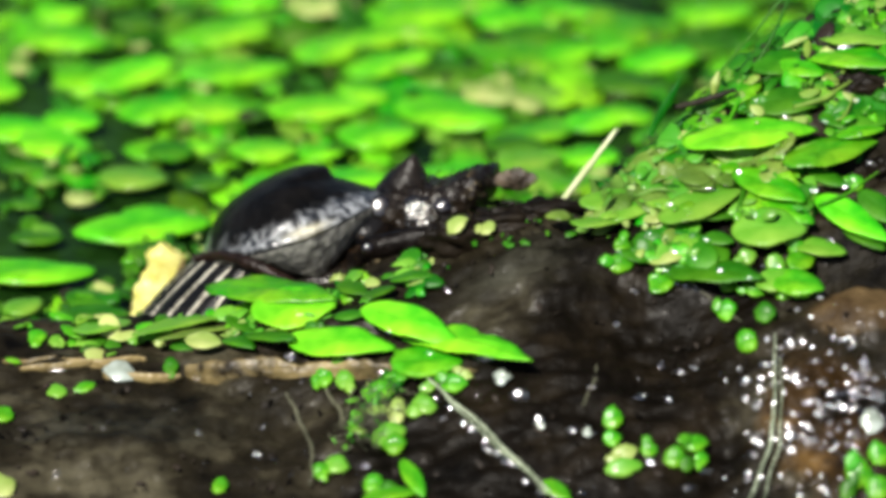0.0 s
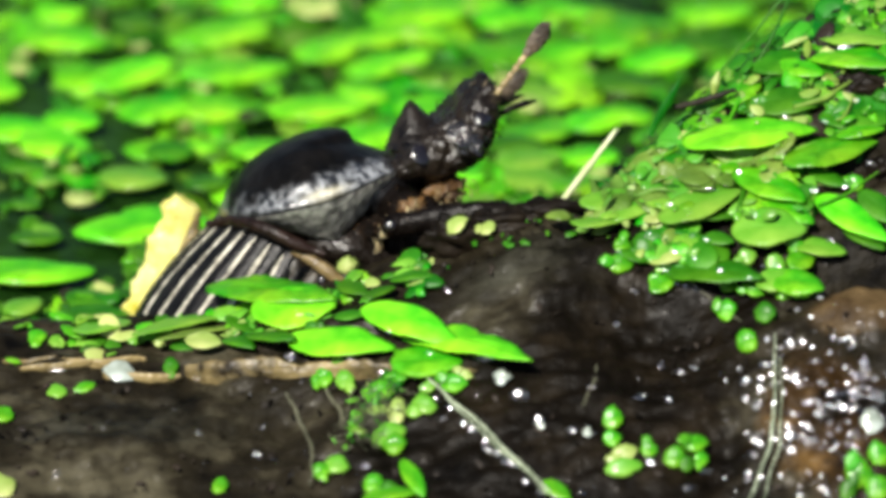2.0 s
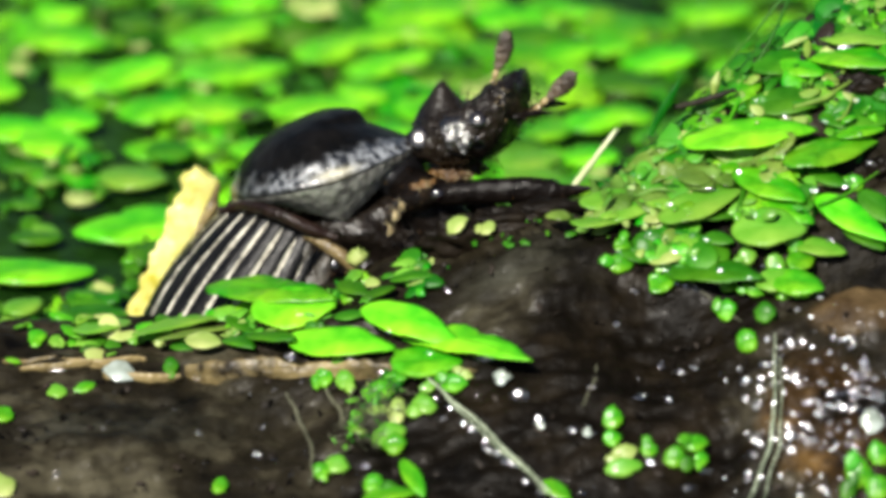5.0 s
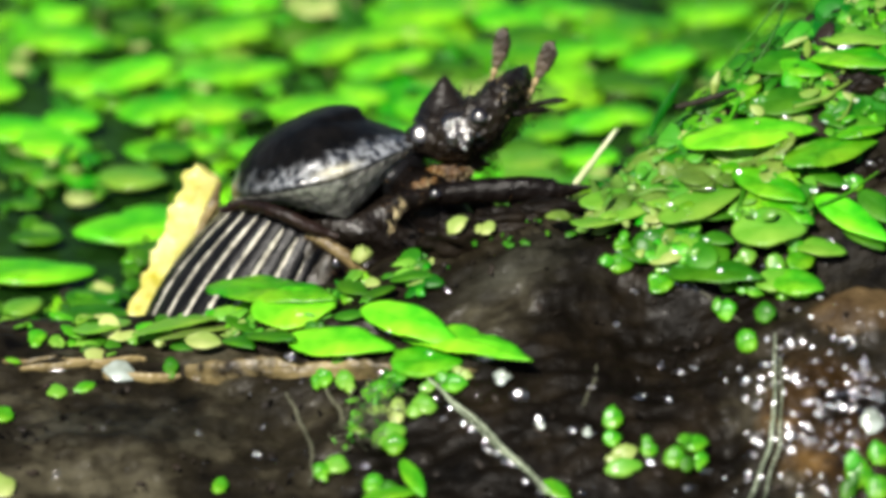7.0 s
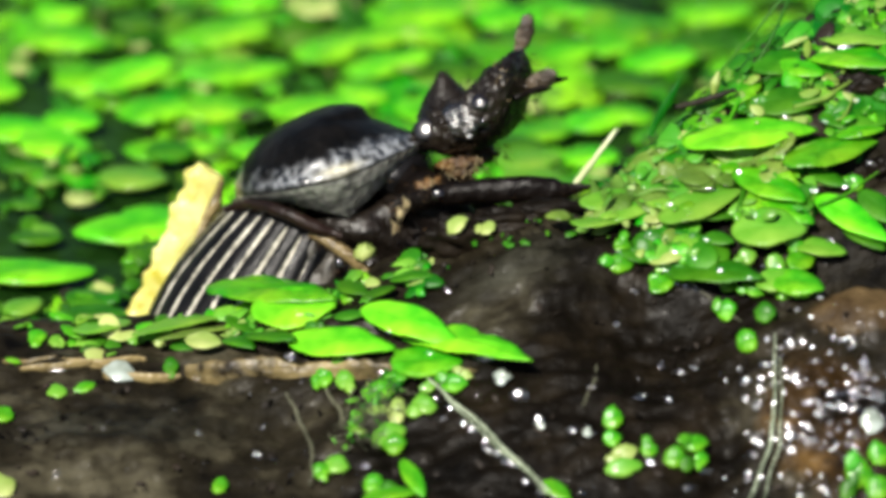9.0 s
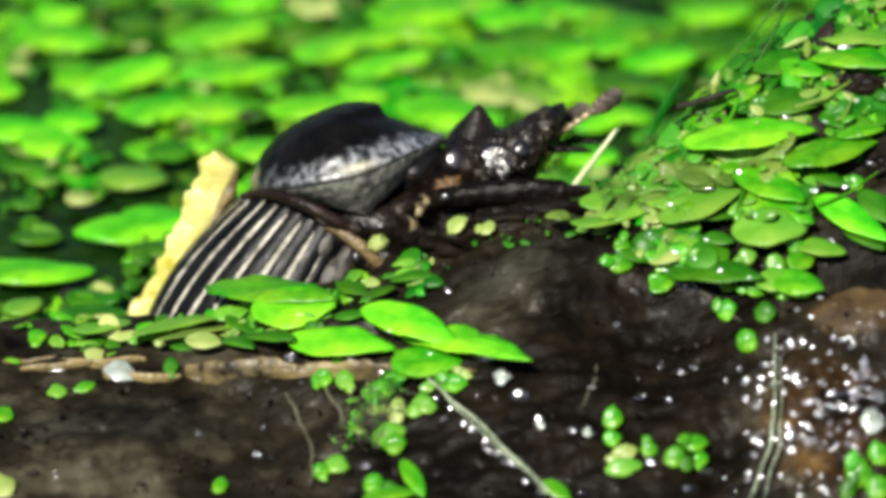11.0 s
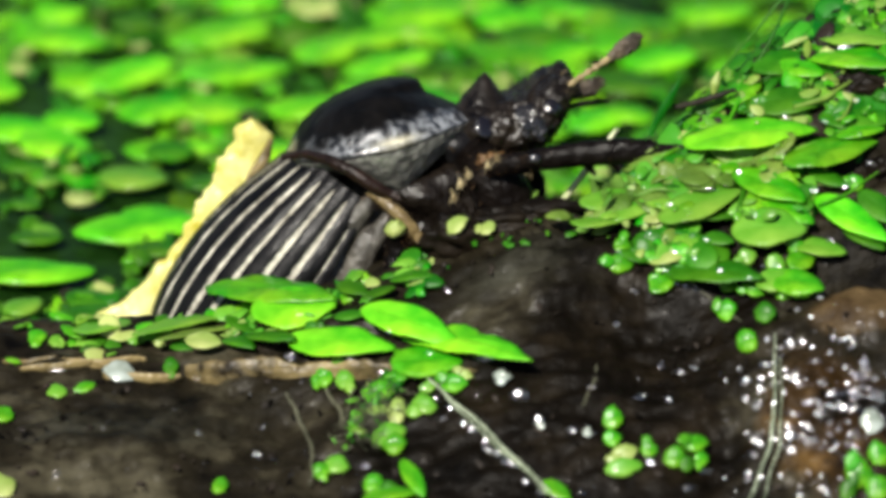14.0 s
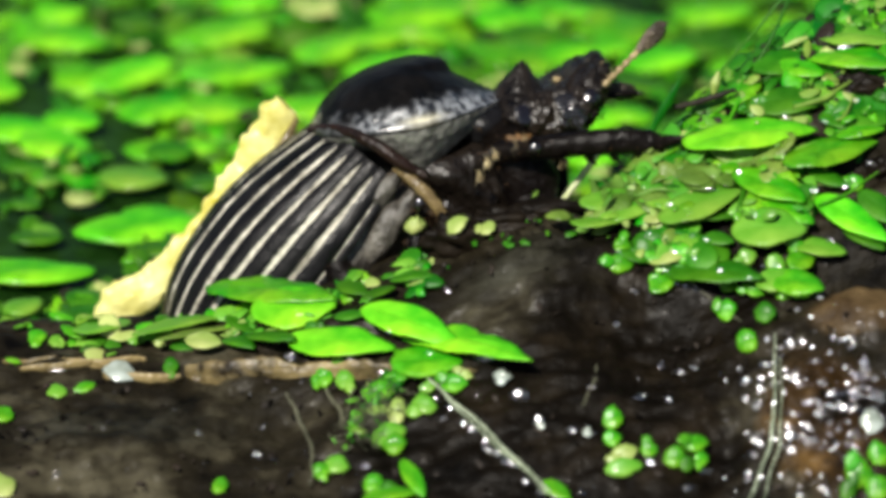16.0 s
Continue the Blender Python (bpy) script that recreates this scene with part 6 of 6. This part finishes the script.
    walk(far_antenna, [
        (0, mm_pose(1.63, 2.67, 1.34, 0.0, -15.1, 0.0)),
        (0.5, mm_pose(1.71, 2.76, 1.89, 0.0, -0.4, 0.0)),
        (1, mm_pose(2.69, 0.71, 1.19, 0.0, -35.4, 0.0)),
        (1.5, mm_pose(1.69, -0.38, 1.94, 0.0, 1.2, 0.0)),
        (2, mm_pose(2.26, -0.44, 1.33, 0.0, -21.5, 0.0)),
        (2.5, mm_pose(2.26, -0.15, 1.52, 0.0, -14.7, 0.0)),
        (3, mm_pose(2.27, 1.20, 0.80, 0.0, -37.6, 0.0)),
        (3.5, mm_pose(2.05, 2.07, 0.41, 0.0, -58.1, 0.0)),
        (4, mm_pose(1.14, 2.19, 1.19, 0.0, -56.5, 0.0)),
        (6.5, mm_pose(1.87, 2.13, 1.24, 0.0, -73.5, 0.0)),
        (7, mm_pose(1.35, 2.12, 1.11, 0.0, -66.1, 0.0)),
        (7.5, mm_pose(1.47, 2.06, 1.07, 0.0, -71.7, 0.0)),
        (8, mm_pose(1.74, 2.01, 1.10, 0.0, -73.4, 0.0)),
        (8.5, mm_pose(1.17, 2.13, 1.14, 0.0, -57.8, 0.0)),
        (9, mm_pose(1.95, 2.44, 1.26, 0.0, -52.5, 0.0)),
        (9.2, mm_pose(3.00, 2.31, 0.49, 0.0, -63.6, 0.0)),
        (11.3, mm_pose(1.72, 1.88, 0.67, 0.0, -31.9, 0.0)),
        (12, mm_pose(1.84, 0.63, 0.94, 0.0, -27.3, 0.0)),
        (12.5, mm_pose(1.89, -0.41, 1.80, 0.0, -3.3, 0.0)),
        (14, mm_pose(2.01, -0.10, 1.64, 0.0, -8.7, 0.0)),
        (14.5, mm_pose(1.07, 1.20, 0.69, 0.0, -24.7, 0.0)),
        (15, mm_pose(1.04, 1.20, 0.26, 0.0, -31.7, 0.0)),
        (16, mm_pose(1.81, -0.35, 2.36, 0.0, 13.7, 0.0)),
    ])
    walk(wilted_leaf, [
        (0, mm_pose(-8.29, 6.50, -0.47, -15.0, -12.0, 0.0)),
        (0.5, mm_pose(-8.15, 6.50, 0.21, -15.0, -11.0, 0.0)),
        (1, mm_pose(-8.04, 6.50, 0.72, -15.0, -11.0, 0.0)),
        (1.5, mm_pose(-7.81, 6.50, 1.27, -15.0, -10.0, 0.0)),
        (2, mm_pose(-7.62, 6.50, 1.77, -15.0, -10.0, 0.0)),
        (2.5, mm_pose(-7.34, 6.50, 2.22, -15.0, -10.0, 0.0)),
        (3, mm_pose(-7.17, 6.50, 2.22, -15.0, -9.5, 0.0)),
        (3.5, mm_pose(-7.00, 6.50, 2.65, -15.0, -9.0, 0.0)),
        (7, mm_pose(-6.69, 6.50, 3.16, -15.0, -9.0, 0.0)),
        (9, mm_pose(-6.59, 6.50, 3.27, -15.0, -9.0, 0.0)),
        (11.5, mm_pose(-5.67, 6.50, 3.91, -15.0, -7.0, 0.0)),
        (12.5, mm_pose(-5.12, 6.50, 4.27, -15.0, -5.0, 0.0)),
        (13.5, mm_pose(-4.71, 6.50, 4.78, -15.0, -5.0, 0.0)),
        (14.5, mm_pose(-4.18, 6.50, 5.20, -15.0, -1.0, 0.0)),
        (15.2, mm_pose(-3.86, 6.50, 5.44, -15.0, 0.0, 0.0)),
        (16, mm_pose(-3.40, 6.50, 5.81, -15.0, 0.0, 0.0)),
    ])
    for wing in (near_elytron, far_elytron):
        walk(wing, [
            (0, mm_pose(1.45, 0.0, 0.80, 0, -53, 0)),
            (9, mm_pose(1.45, 0.0, 0.80, 0, -53, 0)),
            (11.5, mm_pose(1.15, 0.0, 0.62, 0, -53, 0)),
            (13.5, ELYTRA_AT),
            (16, ELYTRA_AT),
        ])
    walk(pronotum, [
        (0, mm_pose(1.75, 0.00, 2.52, 0.0, -10.0, 0.0)),
        (1, mm_pose(1.90, 0.00, 2.60, 0.0, -7.5, 0.0)),
        (2, mm_pose(2.02, 0.00, 2.55, 0.0, -5.5, 0.0)),
        (3, mm_pose(2.05, 0.00, 2.62, 0.0, -4.6, 0.0)),
        (3.5, mm_pose(2.06, 0.00, 2.70, 0.0, -4.0, 0.0)),
        (4, mm_pose(2.02, 0.00, 2.72, 0.0, -4.0, 0.0)),
        (8, mm_pose(1.98, 0.00, 2.84, 0.0, -4.0, 0.0)),
        (9.2, mm_pose(1.98, 0.00, 2.84, 0.0, -4.0, 0.0)),
        (11.5, mm_pose(1.80, 0.00, 2.60, 0.0, -7.0, 0.0)),
        (12.5, mm_pose(1.80, 0.00, 2.50, 0.0, -8.0, 0.0)),
        (14, mm_pose(1.58, 0.00, 2.36, 0.0, -9.0, 0.0)),
        (16, mm_pose(1.45, 0.00, 2.30, 0.0, -9.0, 0.0)),
    ])
    walk(clinging_grain, [
        (0, mm_pose(3.91, -4.90, 0.78, 0.0, 0.0, 0.0)),
        (2, mm_pose(3.60, -4.90, -0.14, 0.0, 0.0, 0.0)),
        (4, mm_pose(3.37, -4.90, -0.49, 0.0, 0.0, 0.0)),
        (7.5, mm_pose(3.56, -4.90, -0.46, 0.0, 0.0, 0.0)),
        (9.2, mm_pose(3.52, -4.90, -0.36, 0.0, 0.0, 0.0)),
        (11.3, mm_pose(3.35, -4.90, -0.16, 0.0, 0.0, 0.0)),
        (12.5, mm_pose(2.74, -4.90, -0.46, 0.0, 0.0, 0.0)),
        (14, mm_pose(2.39, -4.90, -0.82, 0.0, 0.0, 0.0)),
        (16, mm_pose(2.16, -4.90, -1.71, 0.0, 0.0, 0.0)),
    ])
    walk(near_femur, [
        (0, mm_pose(4.24, -2.49, 0.83, 0.0, -28.7, -59.1)),
        (1, mm_pose(4.11, -2.18, 0.78, 0.0, -14.3, -65.9)),
        (1.5, mm_pose(4.10, -2.07, 0.84, 0.0, -6.4, -68.9)),
        (2, mm_pose(4.19, -2.46, 0.88, 0.0, -7.3, -50.5)),
        (2.5, mm_pose(6.86, -3.51, 1.33, 0.0, -8.9, -19.5)),
        (3, mm_pose(6.18, -3.39, 1.29, 0.0, -10.7, -22.7)),
        (3.5, mm_pose(5.46, -3.30, 1.19, 0.0, -10.3, -25.1)),
        (9.2, mm_pose(5.05, -3.22, 1.13, 0.0, -8.3, -27.1)),
        (11.3, mm_pose(4.46, -2.74, 0.93, 0.0, -8.8, -41.2)),
        (12, mm_pose(4.08, -2.23, 0.87, 0.0, -3.5, -59.8)),
        (13.2, mm_pose(4.17, -1.97, 0.99, 0.0, 8.0, -78.3)),
        (13.5, mm_pose(4.09, -2.25, 0.87, 0.0, -3.8, -58.9)),
        (13.7, mm_pose(5.38, -3.18, 1.18, 0.0, -13.0, -28.5)),
        (14, mm_pose(6.47, -3.45, 1.39, 0.0, -11.8, -21.3)),
        (14.5, mm_pose(6.05, -3.36, 1.33, 0.0, -12.6, -23.6)),
        (16, mm_pose(5.36, -3.18, 1.15, 0.0, -11.8, -28.6)),
    ])
    walk(near_tibia, [
        (0, mm_pose(5.32, -4.30, 1.98, 0.0, -2.0, 0.0)),
        (1, mm_pose(5.06, -4.30, 1.37, 0.0, -0.2, 0.0)),
        (1.5, mm_pose(4.95, -4.30, 1.10, 0.0, 1.0, 0.0)),
        (2, mm_pose(5.70, -4.30, 1.18, 0.0, 1.7, 0.0)),
        (2.5, mm_pose(9.10, -4.30, 1.70, 0.0, 0.4, 0.0)),
        (3, mm_pose(8.36, -4.30, 1.73, 0.0, 7.2, 0.0)),
        (3.5, mm_pose(7.60, -4.30, 1.62, 0.0, 7.7, 0.0)),
        (9.2, mm_pose(7.15, -4.30, 1.48, 0.0, 7.0, 0.0)),
        (11.3, mm_pose(6.24, -4.30, 1.30, 0.0, 2.1, 0.0)),
        (12, mm_pose(5.29, -4.30, 1.02, 0.0, -0.8, 0.0)),
        (13.2, mm_pose(4.65, -4.30, 0.66, 0.0, -0.4, 0.0)),
        (13.5, mm_pose(5.33, -4.30, 1.03, 0.0, -5.5, 0.0)),
        (13.7, mm_pose(7.43, -4.30, 1.72, 0.0, -8.9, 0.0)),
        (14, mm_pose(8.66, -4.30, 1.88, 0.0, -2.0, 0.0)),
        (14.5, mm_pose(8.20, -4.30, 1.85, 0.0, -4.2, 0.0)),
        (16, mm_pose(7.42, -4.30, 1.64, 0.0, -3.7, 0.0)),
    ])


motions()
